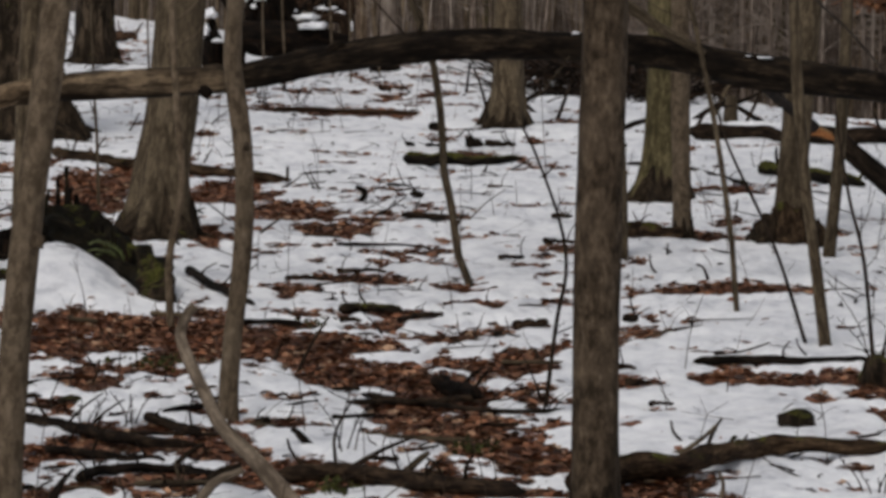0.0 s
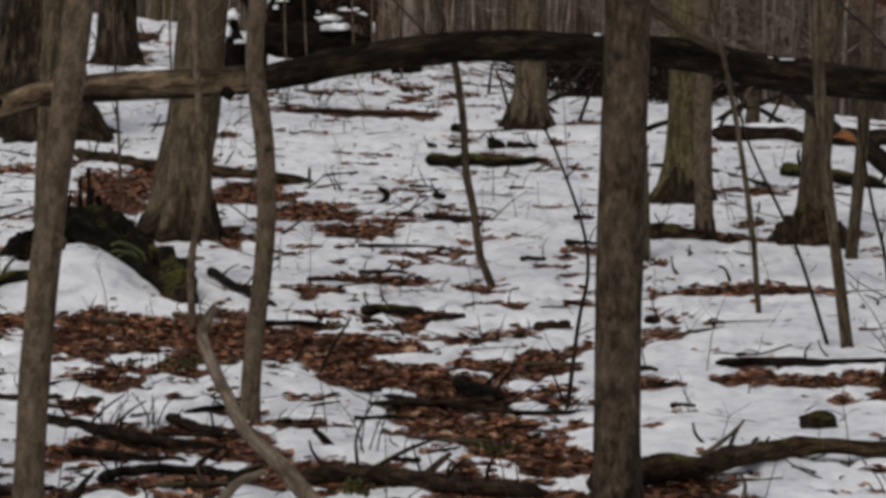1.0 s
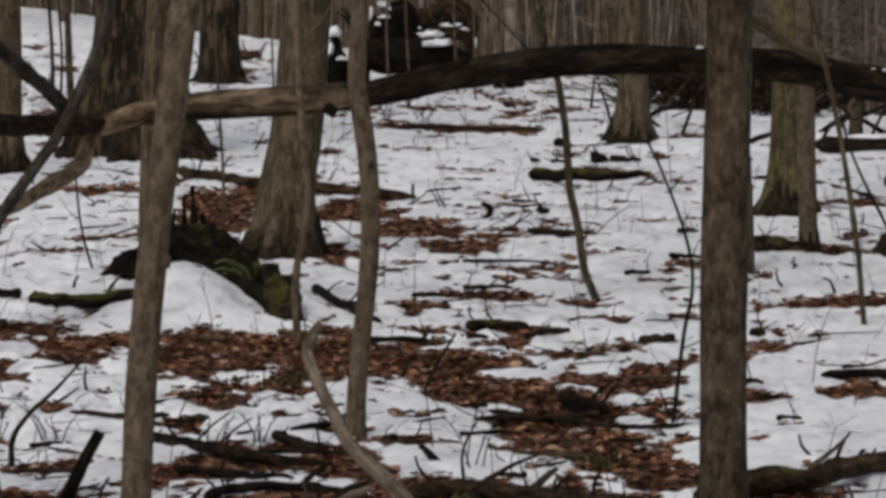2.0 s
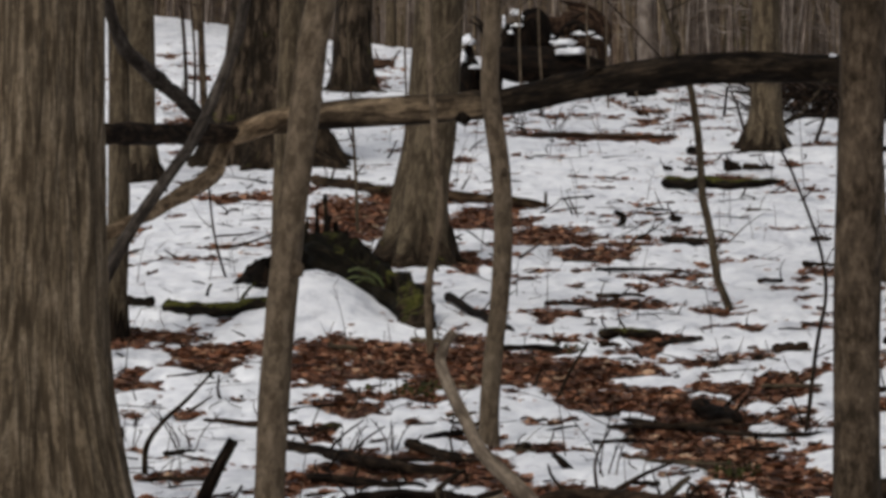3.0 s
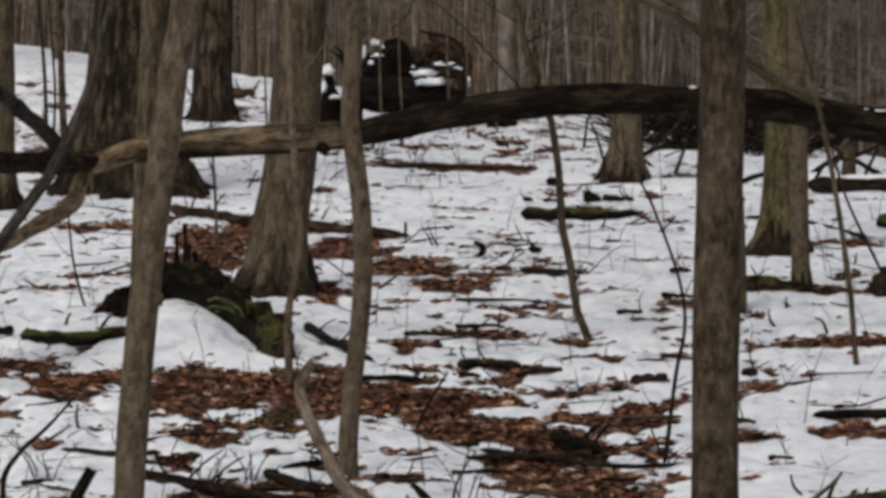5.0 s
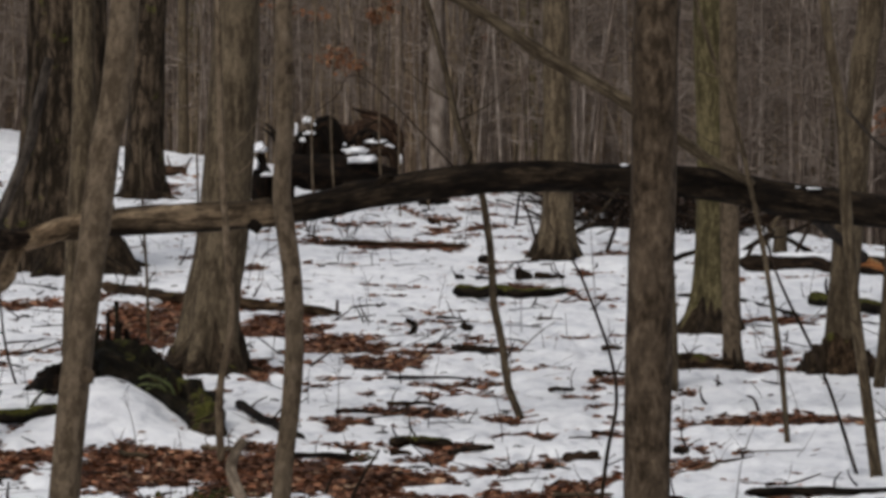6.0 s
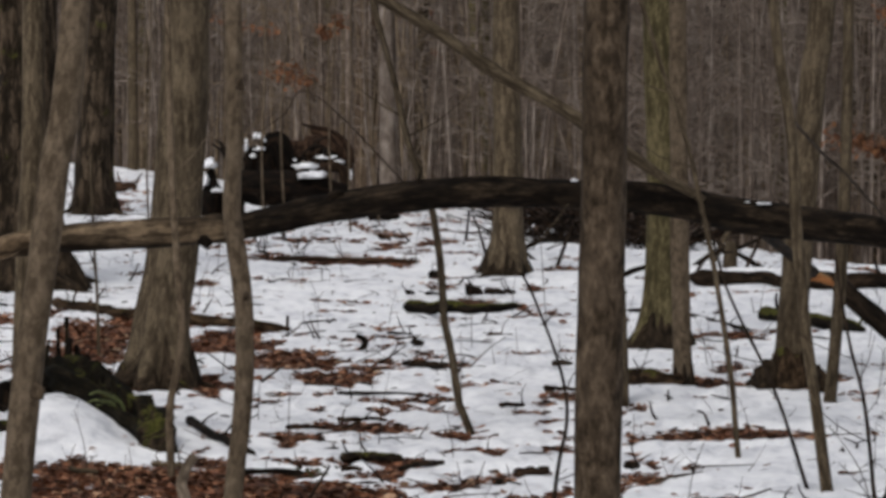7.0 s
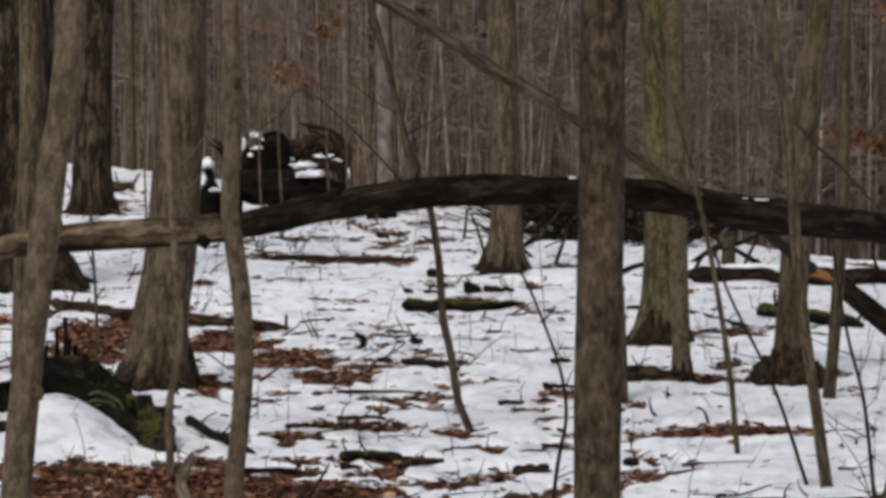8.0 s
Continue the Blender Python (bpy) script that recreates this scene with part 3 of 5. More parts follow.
def sapling(points, width, label, material, seed=0, more=1.5, name="sapling", twigs=5):
    """A thin bare stem with a few twigs."""
    rng = random.Random(seed + 100)
    p = [np.array(q, float) for q in points]
    p[0][2] = float(ground(p[0][0], p[0][1])) - 0.05
    if more:
        d = (p[-1] - p[-2]) / np.linalg.norm(p[-1] - p[-2])
        p.append(p[-1] + d * more * 0.5 + np.array([0, rng.uniform(-.1, .1), 0.05]))
        p.append(p[-1] + d * more * 0.5 + np.array([0, rng.uniform(-.1, .1), 0.12]))
    way = through_points(p, 36)
    r = np.linspace(width / 2 * 1.1, width / 2 * 0.55, 36)
    root = empty(name, (p[0][0], p[0][1], p[0][2] + 0.05))
    g = Geo()
    g.tube(way, r, 9, 0.08, seed)
    stem = part("stem", g, material, root)
    if twigs:
        for k in range(twigs):
            g = Geo()
            i = rng.randint(10, 34)
            az, ln = rng.uniform(0, 6.28), rng.uniform(0.15, 0.5)
            d = np.array([math.cos(az), math.sin(az) * 0.6, rng.uniform(0.2, 0.8)])
            w = through_points([way[i], way[i] + d * ln * 0.5, way[i] + d * ln + np.array([0, 0, 0.06])], 5)
            g.tube(w, np.linspace(max(0.0022, r[i] * 0.35), 0.0015, 5), 4, caps=False)
            part("twig", g, material, stem)
    return tagged(root, label, "sapling")


def log(points, width, material, label, seed=0, rise=0.34, taper=0.25, rough=0.14, name="log", stubs=2, snow=0.0):
    """A stem lying on the ground along points given in plan."""
    width *= 1.2
    rng = random.Random(seed + 40)
    p = []
    for x, y in points:
        p.append((x, y, max(float(ground(x, y)) + width * rise + 0.03, land(x, y) + width * 0.05)))
    if len(p) > 2:
        q = np.array(p)
        run = np.concatenate([[0], np.cumsum(np.linalg.norm(np.diff(q[:, :2], axis=0), axis=1))])
        line = np.polyval(np.polyfit(run, q[:, 2], 1), run)
        q[:, 2] = line + 0.35 * (q[:, 2] - line)
        p = q
    way = through_points(p, 40)
    way[:, 2] += 0.12 * width * vnoise(np.arange(40) * 0.22, np.zeros(40), seed)
    r = np.linspace(width / 2, width / 2 * (1 - taper), 40)
    r[0], r[1] = r[0] * 0.35, r[1] * 0.75
    r[-1], r[-2], r[-3] = r[-1] * 0.25, r[-2] * 0.55, r[-3] * 0.85
    root = empty(name, (p[0][0], p[0][1], land(p[0][0], p[0][1])))
    g = Geo()
    g.tube(way, r, 16, rough, seed)
    stem = part("stem", g, material, root)
    if stubs:
        for k in range(stubs):
            g = Geo()
            i = rng.randint(4, 36)
            az, ln = rng.uniform(-0.8, 0.8), rng.uniform(0.06, 0.22) + width * 0.3
            d = np.array([math.sin(az), rng.uniform(-.4, .4), 0.7])
            w = through_points([way[i], way[i] + d * ln * 0.6, way[i] + d * ln + np.array([0.03, 0, 0.0])], 5)
            g.tube(w, np.linspace(width * 0.13, width * 0.06, 5), 6, 0.1, k)
            part("branch_stub", g, material, stem)
    if snow:
        g = Geo()
        a, b = int(3 + 6 * rng.random()), int(29 + 8 * rng.random())
        w = way[a:b].copy()
        w[:, 2] += r[a:b] * 0.95
        bumpy = 0.75 + 0.35 * vnoise(np.arange(b - a) * 0.4, np.zeros(b - a), seed + 9)
        g.tube(w, r[a:b] * 0.8 * np.sin(np.linspace(0.15, 3.0, b - a)) ** 0.6 * snow * bumpy, 12, 0.2, seed + 3)
        part("snow_cap", g, SNOW, root, "white snow lying along the top")
    return tagged(root, label, "log")


def leaning(points, widths, material, label, name="dead_branch", category="branch", seed=0, rough=0.08, limbs=()):
    """A stem through places in the air and on the ground. limbs: (points, widths, material) of its side stems."""
    root = empty(name, points[0])
    n = 14 * len(points)
    g = Geo()
    g.tube(through_points(points, n), np.interp(np.linspace(0, 1, n), np.linspace(0, 1, len(widths)), widths) / 2, 16, rough, seed)
    part("stem", g, material, root)
    for k, (pts, ws, mat) in enumerate(limbs):
        g = Geo()
        n = 10 * len(pts)
        g.tube(through_points(pts, n), np.interp(np.linspace(0, 1, n), np.linspace(0, 1, len(ws)), ws) / 2, 12, rough, seed + k + 1)
        part("limb", g, mat, root)
    return tagged(root, label, category)

# ---- the nearer trees ----
tree([(0.621, 20.495, -0.264), (0.618, 20.495, 0.364), (0.636, 20.495, 1.097), (0.653, 20.495, 1.737), (0.672, 20.495, 2.4)], 0.1898, 15, BARK_DARKISH, "slim tree with dark-blotched grey-brown bark", flare=0.15, foot=0.6, seed=1, limbs=10)
leaner = tree([(-1.698, 19.425, -0.303), (-1.659, 19.425, 0.298), (-1.603, 19.425, 0.884), (-1.536, 19.425, 1.383), (-1.485, 19.425, 1.773), (-1.41, 19.425, 2.265)], 0.1171, 12, BARK_PALE, "slender leaning tree with smooth tan bark", flare=0.1, seed=2)
crooked = tree([(-1.01, 23.845, -0.127), (-1.002, 23.845, 0.162), (-0.937, 23.845, 0.802), (-0.947, 23.845, 1.201), (-0.989, 23.845, 1.547), (-0.978, 23.845, 1.865), (-0.974, 23.845, 2.517)], 0.0878, 10, BARK_PALE, "thin crooked young tree with grey bark", flare=0.15, rough=0.1, seed=3)
tree([(-1.792, 32.04, 0.449), (-1.766, 32.04, 0.885), (-1.712, 32.04, 1.242), (-1.665, 32.04, 1.814), (-1.609, 32.04, 2.87)], 0.3075, 20, BARK_GREY, "stout forest tree with grey-brown bark and spread roots", flare=0.7, foot=0.9, seed=4)
tree([(0.516, 42.465, 0.973), (0.549, 42.465, 1.363), (0.548, 42.465, 1.891), (0.553, 42.465, 3.264)], 0.2369, 18, BARK_GREY, "grey-barked tree with a flared foot", flare=0.85, foot=0.9, seed=5)
tree([(1.5, 35.265, 0.573), (1.526, 35.265, 1.206), (1.532, 35.265, 1.637), (1.518, 35.265, 2.974)], 0.2243, 19, BARK_GREEN, "green-tinged tree with dark spread roots", flare=0.9, foot=1.5, seed=6)
tree([(1.509, 31.875, 0.42), (1.501, 31.875, 0.889), (1.493, 31.875, 1.386), (1.493, 31.875, 2.841)], 0.1138, 13, BARK_PALE, "slim dead tree with a split reddish foot", flare=0.3, foot=1.5, seed=7)
tree([(2.178, 31.765, 0.413), (2.191, 31.765, 0.785), (2.225, 31.765, 1.245), (2.335, 31.765, 2.406), (2.391, 31.765, 2.831)], 0.1737, 18, BARK_GREY, "grey tree with a dark heap at its foot", flare=0.8, foot=0.9, seed=8)
tree([(1.991, 26.16, 0.06), (1.931, 26.16, 0.49), (1.872, 26.16, 0.958), (1.832, 26.16, 1.425), (1.799, 26.16, 2.002), (1.715, 26.16, 2.615)], 0.0613, 8, BARK_GREY, "thin bent young tree with light grey bark", flare=0.1, seed=9, limbs=8)
tree([(2.328, 30.705, 0.348), (2.385, 30.705, 0.812), (2.418, 30.705, 1.257), (2.445, 30.705, 1.795), (2.472, 30.705, 2.788)], 0.0754, 9, BARK_GREY, "thin straight young tree with grey bark", flare=0.1, seed=10, limbs=8)
tree([(-2.7, 20.19, -0.257), (-2.697, 20.19, 0.597), (-2.659, 20.19, 1.933)], 0.5685, 22, BARK_ROUGH, "large old tree with deeply furrowed bark", flare=0.6, seed=11, sides=220, furrow=0.024)
tree([(-3.246, 27.72, 0.208), (-3.209, 27.72, 0.685), (-3.194, 27.72, 1.306), (-3.195, 27.72, 2.051)], 0.1175, 12, BARK_GREY, "slim tree with a dark wet foot", flare=0.3, foot=1.8, seed=12)
tree([(-4.31, 38.975, 0.836), (-4.312, 38.975, 1.403), (-4.309, 38.975, 2.232)], 0.2001, 16, BARK_GREY, "forest tree with a mossy foot", flare=0.6, foot=1, seed=13)
tree([(-3.434, 40.65, 0.874), (-3.441, 40.65, 1.383), (-3.408, 40.65, 2.245)], 0.612, 23, BARK_MOSSTREE, "broad old tree with moss on its lower bark", flare=0.9, foot=0.6, seed=14, sides=120, furrow=0.035)
tree([(-2.729, 32.965, 0.502), (-2.701, 32.965, 1.238), (-2.66, 32.965, 2.122)], 0.1545, 13, BARK_GREY, "grey tree standing behind a leaning one", flare=0.15, seed=15)
tree([(-3.552, 51.535, 1.493), (-3.545, 51.535, 2.006), (-3.523, 51.535, 2.437)], 0.3451, 20, BARK_MOSSTREE, "forest tree with a dark mossy foot", flare=0.5, foot=1.2, seed=16)
tree([(-0.921, 60, 1.618), (-0.894, 60, 2.692), (-0.871, 60, 3.963)], 0.2678, 14, DEAD_WOOD, "dead reddish tree stripped of bark", flare=0.3, seed=17, limbs=5)
tree([(0.452, 60, 1.384), (0.445, 60, 2.682), (0.434, 60, 3.954)], 0.2812, 19, BARK_GREEN, "pale green-barked forest tree", flare=0.3, seed=18)
tree([(-0.318, 60, 1.523), (-0.292, 60, 2.688), (-0.256, 60, 3.959)], 0.241, 17, BARK_GREY, "grey forest tree behind a fallen trunk", flare=0.3, seed=19)
tree([(5.102, 60, 0.508), (5.044, 60, 2.649), (5.018, 60, 3.921)], 0.3482, 18, BARK_GREY, "grey forest tree near a fallen log", flare=0.3, seed=20)

tree([(1.032, 30.81, 0.361), (1.025, 30.81, 0.912), (1.01, 30.81, 1.428), (1.035, 30.81, 2.494), (1.044, 30.81, 2.803)], 0.1719, 15, BARK_GREY, "slim grey tree standing behind another", flare=0.15, seed=23)

# ---- saplings ----
sapling([(0.175, 29.46, 0.253), (0.136, 29.46, 0.326), (0.091, 29.46, 0.435), (0.065, 29.46, 0.616), (0.043, 29.46, 0.764), (0.007, 29.46, 0.912), (-0.002, 29.46, 1.11), (-0.018, 29.46, 1.307), (-0.056, 29.46, 1.554), (-0.101, 29.46, 1.702), (-0.166, 29.46, 1.866), (-0.221, 29.46, 2.064), (-0.276, 29.46, 2.327), (-0.395, 29.46, 2.776)], 0.0461, "thin crooked bare sapling in snow", BARK_GREY, 1)
sapling([(1.613, 27.665, 0.16), (1.575, 27.665, 0.612), (1.506, 27.665, 1.106), (1.425, 27.665, 1.538), (1.337, 27.665, 1.937), (1.195, 27.665, 2.37)], 0.0309, "thin bare sapling in snow", BARK_GREY, 2)
sapling([(1.91, 26.22, 0.066), (1.722, 26.22, 0.605), (1.51, 26.22, 1.059)], 0.0205, "thin leaning bare sapling in snow", TWIG, 3, more=0.3)
sapling([(0.48, 24.12, -0.095), (0.542, 24.12, 0.334), (0.587, 24.12, 0.577), (0.555, 24.12, 0.819), (0.433, 24.12, 1.156), (0.382, 24.12, 1.255)], 0.0215, "thin twisting bare sapling beside a trunk", TWIG, 4, more=0)
sapling([(-1.469, 27.33, 0.125), (-1.477, 27.33, 0.502), (-1.409, 27.33, 0.899), (-1.433, 27.33, 1.295), (-1.459, 27.33, 1.843), (-1.476, 27.33, 2.684)], 0.0427, "thin bare sapling beside a mossy stump", BARK_PALE, 5)
sapling([(2.189, 25.64, 0.019), (2.136, 25.64, 0.541), (2.064, 25.64, 0.856)], 0.0229, "thin bare sapling in snow", TWIG, 6, more=0.3)

sapling([(-4.514, 46.035, 1.249), (-4.537, 46.035, 1.876), (-4.551, 46.035, 2.366)], 0.0668, "thin dark bare young tree in snow", BARK_DARKISH, 7, twigs=3)
sapling([(-4.939, 48.56, 1.424), (-4.949, 48.56, 1.948), (-4.981, 48.56, 2.41)], 0.0379, "thin bare sapling in snow", TWIG, 8, twigs=3)
sapling([(-4.712, 46.94, 1.323), (-4.69, 46.94, 1.83), (-4.725, 46.94, 2.382)], 0.0262, "very thin bare sapling in snow", TWIG, 9, twigs=2)
sapling([(-2.918, 31.125, 0.391), (-3.002, 31.125, 0.671), (-3.033, 31.125, 0.985)], 0.0174, "thin arching bare sapling in snow", TWIG, 10, more=0.1, twigs=4)
sapling([(-2.36, 34.69, 0.578), (-2.367, 34.69, 0.942), (-2.383, 34.69, 1.253)], 0.0232, "thin bare sapling behind a stump", BARK_GREY, 12, more=0.6, twigs=2)

for k, (x, y, lean, tall) in enumerate([(-1.69, 48.0, 0.03, 2.6), (-1.52, 49.0, 0.06, 3.4), (-1.06, 49.0, 0.05, 3.2), (-0.88, 48.5, 0.02, 2.9), (-2.05, 48.6, -0.04, 2.8), (-0.62, 50.0, 0.1, 3.6), (-2.75, 47.5, 0.03, 2.4)]):
    z = float(ground(x, y))
    sapling([(x, y, z), (x - lean * 0.6, y, z + tall * 0.3), (x + lean * 0.7, y, z + tall * 0.6), (x + lean, y, z + tall)], 0.019, "thin pale bare sapling before an uprooted tree", BARK_PALE, 20 + k, more=0.8, twigs=5)

# ---- the bowed fallen tree ----
leaning([(-1.19, 29, 1.473), (-0.95, 29, 1.518), (-0.66, 29, 1.579), (-0.013, 29, 1.658), (0.599, 29, 1.66), (1.189, 29, 1.624), (1.674, 29, 1.537), (2.159, 29, 1.462), (2.718, 29.1, 1.393), (3.312, 29.2, 1.225), (4.302, 29.3, 0.66)],
        [0.164, 0.166, 0.17, 0.18, 0.19, 0.20, 0.19, 0.19, 0.19, 0.19, 0.2], BARK_BOWED, "bowed fallen tree trunk lying across the wood with dark wet bark",
        name="fallen_tree", category="fallen tree", seed=21, rough=0.2, limbs=[
            ([(-1.10, 29, 1.49), (-1.17, 29, 1.476), (-1.25, 29, 1.466), (-1.52, 29, 1.456), (-1.795, 29, 1.447), (-2.10, 29, 1.43), (-2.316, 29, 1.412), (-2.5, 29, 1.377), (-2.62, 29, 1.335)], [0.12, 0.163, 0.165, 0.163, 0.16, 0.155, 0.15, 0.12, 0.08], BARK_PEELING),
            ([(-2.12, 28.97, 1.43), (-2.26, 28.96, 1.426), (-2.381, 28.96, 1.411), (-2.50, 28.96, 1.378), (-2.60, 28.95, 1.343), (-2.70, 28.92, 1.315), (-2.78, 28.86, 1.31)], [0.03, 0.09, 0.115, 0.125, 0.13, 0.125, 0.07], TAN_WOOD),
            ([(-2.64, 28.95, 1.335), (-2.722, 28.9, 1.25), (-2.754, 28.85, 1.175), (-2.77, 28.8, 1.111), (-2.828, 28.6, 1.051), (-2.934, 28.3, 0.979), (-3.03, 28.0, 0.912), (-3.123, 27.7, 0.865), (-3.229, 27.4, 0.803), (-3.375, 27.2, 0.704), (-3.505, 27.0, 0.545), (-3.588, 26.9, 0.263), (-3.62, 26.85, 0.08)], [0.07, 0.10, 0.095, 0.098, 0.088, 0.08, 0.075, 0.072, 0.068, 0.063, 0.058, 0.05, 0.045], TAN_WOOD),
            ([(-2.548, 29.04, 1.355), (-2.754, 28.8, 1.327), (-2.907, 28.4, 1.33), (-3.096, 27.8, 1.342), (-3.255, 27.3, 1.349), (-3.494, 27.0, 1.349), (-4.225, 26.8, 1.33)], [0.10, 0.125, 0.122, 0.118, 0.115, 0.11, 0.10], BARK_WETBROWN),
            ([(-2.70, 28.98, 1.30), (-2.779, 28.9, 1.346), (-2.824, 28.7, 1.403), (-2.905, 28.4, 1.508), (-3.019, 28.0, 1.652), (-3.129, 27.6, 1.786), (-3.155, 27.3, 1.907), (-3.175, 27.1, 2.072), (-3.194, 26.9, 2.31)], [0.05, 0.085, 0.085, 0.085, 0.088, 0.078, 0.07, 0.062, 0.05], BARK_POLE),
            ([(1.491, 28.9, 1.622), (1.278, 28.8, 1.733), (1.018, 28.7, 1.904), (0.697, 28.6, 2.128), (0.315, 28.5, 2.336), (-0.002, 28.4, 2.551), (-0.316, 28.3, 2.745), (-0.691, 28.2, 2.996)], [0.04, 0.065, 0.075, 0.075, 0.075, 0.07, 0.065, 0.05], BARK_GREY),
            ([(0.72, 28.9, 1.60), (0.66, 28.8, 1.52), (0.56, 28.75, 1.40), (0.46, 28.7, 1.30)], [0.009, 0.008, 0.006, 0.003], BARK_GREY),
            ([(-0.13, 29, 1.60), (-0.135, 28.98, 1.70), (-0.125, 28.97, 1.79)], [0.05, 0.03, 0.012], BARK_DARK),
            ([(-1.38, 28.98, 1.44), (-1.35, 28.95, 1.395), (-1.33, 28.95, 1.37)], [0.10, 0.09, 0.05], BARK_DARK),
            ([(-0.66, 28.98, 1.62), (-0.62, 28.95, 1.665), (-0.56, 28.95, 1.675)], [0.06, 0.045, 0.02], BARK_BOWED),
        ])
leaning([(-3.30, 26.6, 0.10), (-3.258, 26.7, 0.39), (-3.153, 27.0, 0.663), (-3.04, 27.3, 0.896), (-2.922, 27.6, 1.094), (-2.841, 27.9, 1.244), (-2.775, 28.1, 1.385), (-2.719, 28.3, 1.547), (-2.646, 28.4, 1.737), (-2.596, 28.5, 1.896), (-2.572, 28.5, 2.023), (-2.5, 28.6, 2.35)], [0.075, 0.075, 0.072, 0.07, 0.068, 0.066, 0.066, 0.065, 0.064, 0.062, 0.06, 0.05], BARK_POLE, "slanting dead pole leaning across a fallen trunk", seed=31)

# ---- the pale bent stem ----
leaning([(-0.50, 20.4, -0.33), (-0.693, 20.6, -0.13), (-0.791, 20.65, -0.025), (-0.913, 20.7, 0.092), (-0.977, 20.8, 0.208), (-1.028, 20.9, 0.296), (-1.075, 21.0, 0.384), (-1.096, 21.1, 0.444), (-1.072, 21.1, 0.515), (-1.036, 21.1, 0.562)],
        [0.08, 0.078, 0.075, 0.07, 0.062, 0.055, 0.054, 0.055, 0.05, 0.04], BARE_WOOD, "crooked barkless pale grey dead stem", seed=41)

# ---- the rotten mossy stump ----
stump = empty("rotten_stump", (-2.05, 29.6, float(ground(-2.05, 29.6))))
for k, (pts, ws, mat) in enumerate([
        ([(-2.36, 29.7, 0.56), (-2.25, 29.7, 0.64), (-2.11, 29.5, 0.60), (-1.95, 29.3, 0.50), (-1.82, 29.1, 0.40), (-1.668, 28.8, 0.29), (-1.508, 28.2, 0.12)], [0.14, 0.24, 0.29, 0.29, 0.24, 0.17, 0.09], STUMP_MOSS),
        ([(-2.204, 30, 0.579), (-2.381, 30.1, 0.554), (-2.601, 30.3, 0.515), (-2.835, 30.6, 0.394)], [0.16, 0.15, 0.12, 0.05], ROT),
        ([(-1.69, 28.8, 0.44), (-1.645, 28.6, 0.34), (-1.59, 28.4, 0.16)], [0.07, 0.13, 0.16], BARK_MOSSIEST),
        ([(-2.055, 29.8, 0.685), (-1.983, 29.7, 0.538), (-1.879, 29.6, 0.375)], [0.05, 0.14, 0.16], ROT)]):
    g = Geo()
    n = 70
    g.tube(through_points(pts, n), np.interp(np.linspace(0, 1, n), np.linspace(0, 1, len(ws)), ws) / 2 * (1 + 0.25 * vnoise(np.arange(n) * 0.35, np.zeros(n), k)), 30, 0.6, 60 + k)
    part("root", g, mat, stump)
rng = random.Random(61)
spikes = [(-2.218, 29.8, 0.954, 0.045), (-2.19, 29.75, 0.83, 0.05), (-2.269, 29.8, 0.887, 0.035), (-2.16, 29.8, 0.786, 0.05), (-2.32, 29.8, 0.821, 0.035), (-2.094, 29.7, 0.735, 0.06), (-2.038, 29.6, 0.701, 0.055), (-2.361, 29.85, 0.772, 0.04), (-2.005, 29.5, 0.684, 0.045),
          (-2.44, 29.95, 0.70, 0.07), (-2.52, 30.05, 0.64, 0.08), (-2.62, 30.2, 0.56, 0.07), (-1.93, 29.4, 0.62, 0.05)]
for k in range(9):
    x = rng.uniform(-2.5, -1.9)
    spikes.append((x, 29.75 + rng.uniform(-.1, .2), rng.uniform(0.5, 0.68), rng.uniform(0.03, 0.06)))
for k in range(18):
    u = k / 17 + rng.uniform(-.02, .02)
    spikes.append((-2.1 + 0.52 * u, 29.45 - 0.8 * u + rng.uniform(-.05, .1), 0.68 - 0.30 * u + rng.uniform(-0.05, 0.06), rng.uniform(0.02, 0.045)))
for k, (x0, y0, up, w) in enumerate(spikes):
    z = float(ground(x0, y0))
    g = Geo()
    lean_x, tip = rng.gauss(0, 0.05), up
    pts = [(x0 - lean_x * 1.4, y0, z - 0.05), (x0 - lean_x * 0.2 + rng.gauss(0, 0.015), y0, z + (tip - z) * 0.55), (x0, y0 + 0.02, tip)]
    g.tube(through_points(pts, 20), np.linspace(w, w * 0.28, 20) * (1 + 0.4 * vnoise(np.arange(20) * 0.6, np.zeros(20), k)), 10, 0.4, 70 + k)
    part("splinter", g, ROT if k % 4 else STUMP_MOSS, stump)
tagged(stump, "black rotten tree stump with mossy roots and jagged splinters", "stump")

# fern on the stump
c = np.array((-2.026, 29.05, 0.399))
fern = empty("fern", tuple(c))
for k in range(5):
    rad = 0.045 + 0.026 * k + rng.uniform(-.006, .006)
    ax, az = rng.uniform(0.95, 1.2), rng.uniform(0.9, 1.15)
    pts = through_points([c + np.array([rad * ax * math.cos(q) + 0.05, -0.015 * k, rad * az * math.sin(q) - 0.02 + rng.gauss(0, .004)]) for q in np.linspace(2.0 + rng.uniform(-.3, .3), -0.1 + rng.uniform(-.3, .3), 7)], 22)
    g = Geo()
    g.tube(pts, np.linspace(0.006, 0.003, 22), 5, caps=False)
    for i in range(1, 22):
        t = pts[min(i + 1, 21)] - pts[i - 1]
        a = math.atan2(t[2], t[0])
        sz = 0.022 * math.sin(0.4 + 2.5 * i / 22)
        for side in (-1, 1):
            off = np.array([-math.sin(a), -0.3, math.cos(a)]) * side * sz * 0.4
            g.leaf(pts[i] + off, sz, 0.0, -(a + 1.2 * side), 0.3 * side, 0.05, rng)
    part("frond", g, FERN_LEAF, fern)
tagged(fern, "green winter fern growing on a rotten stump", "fern")

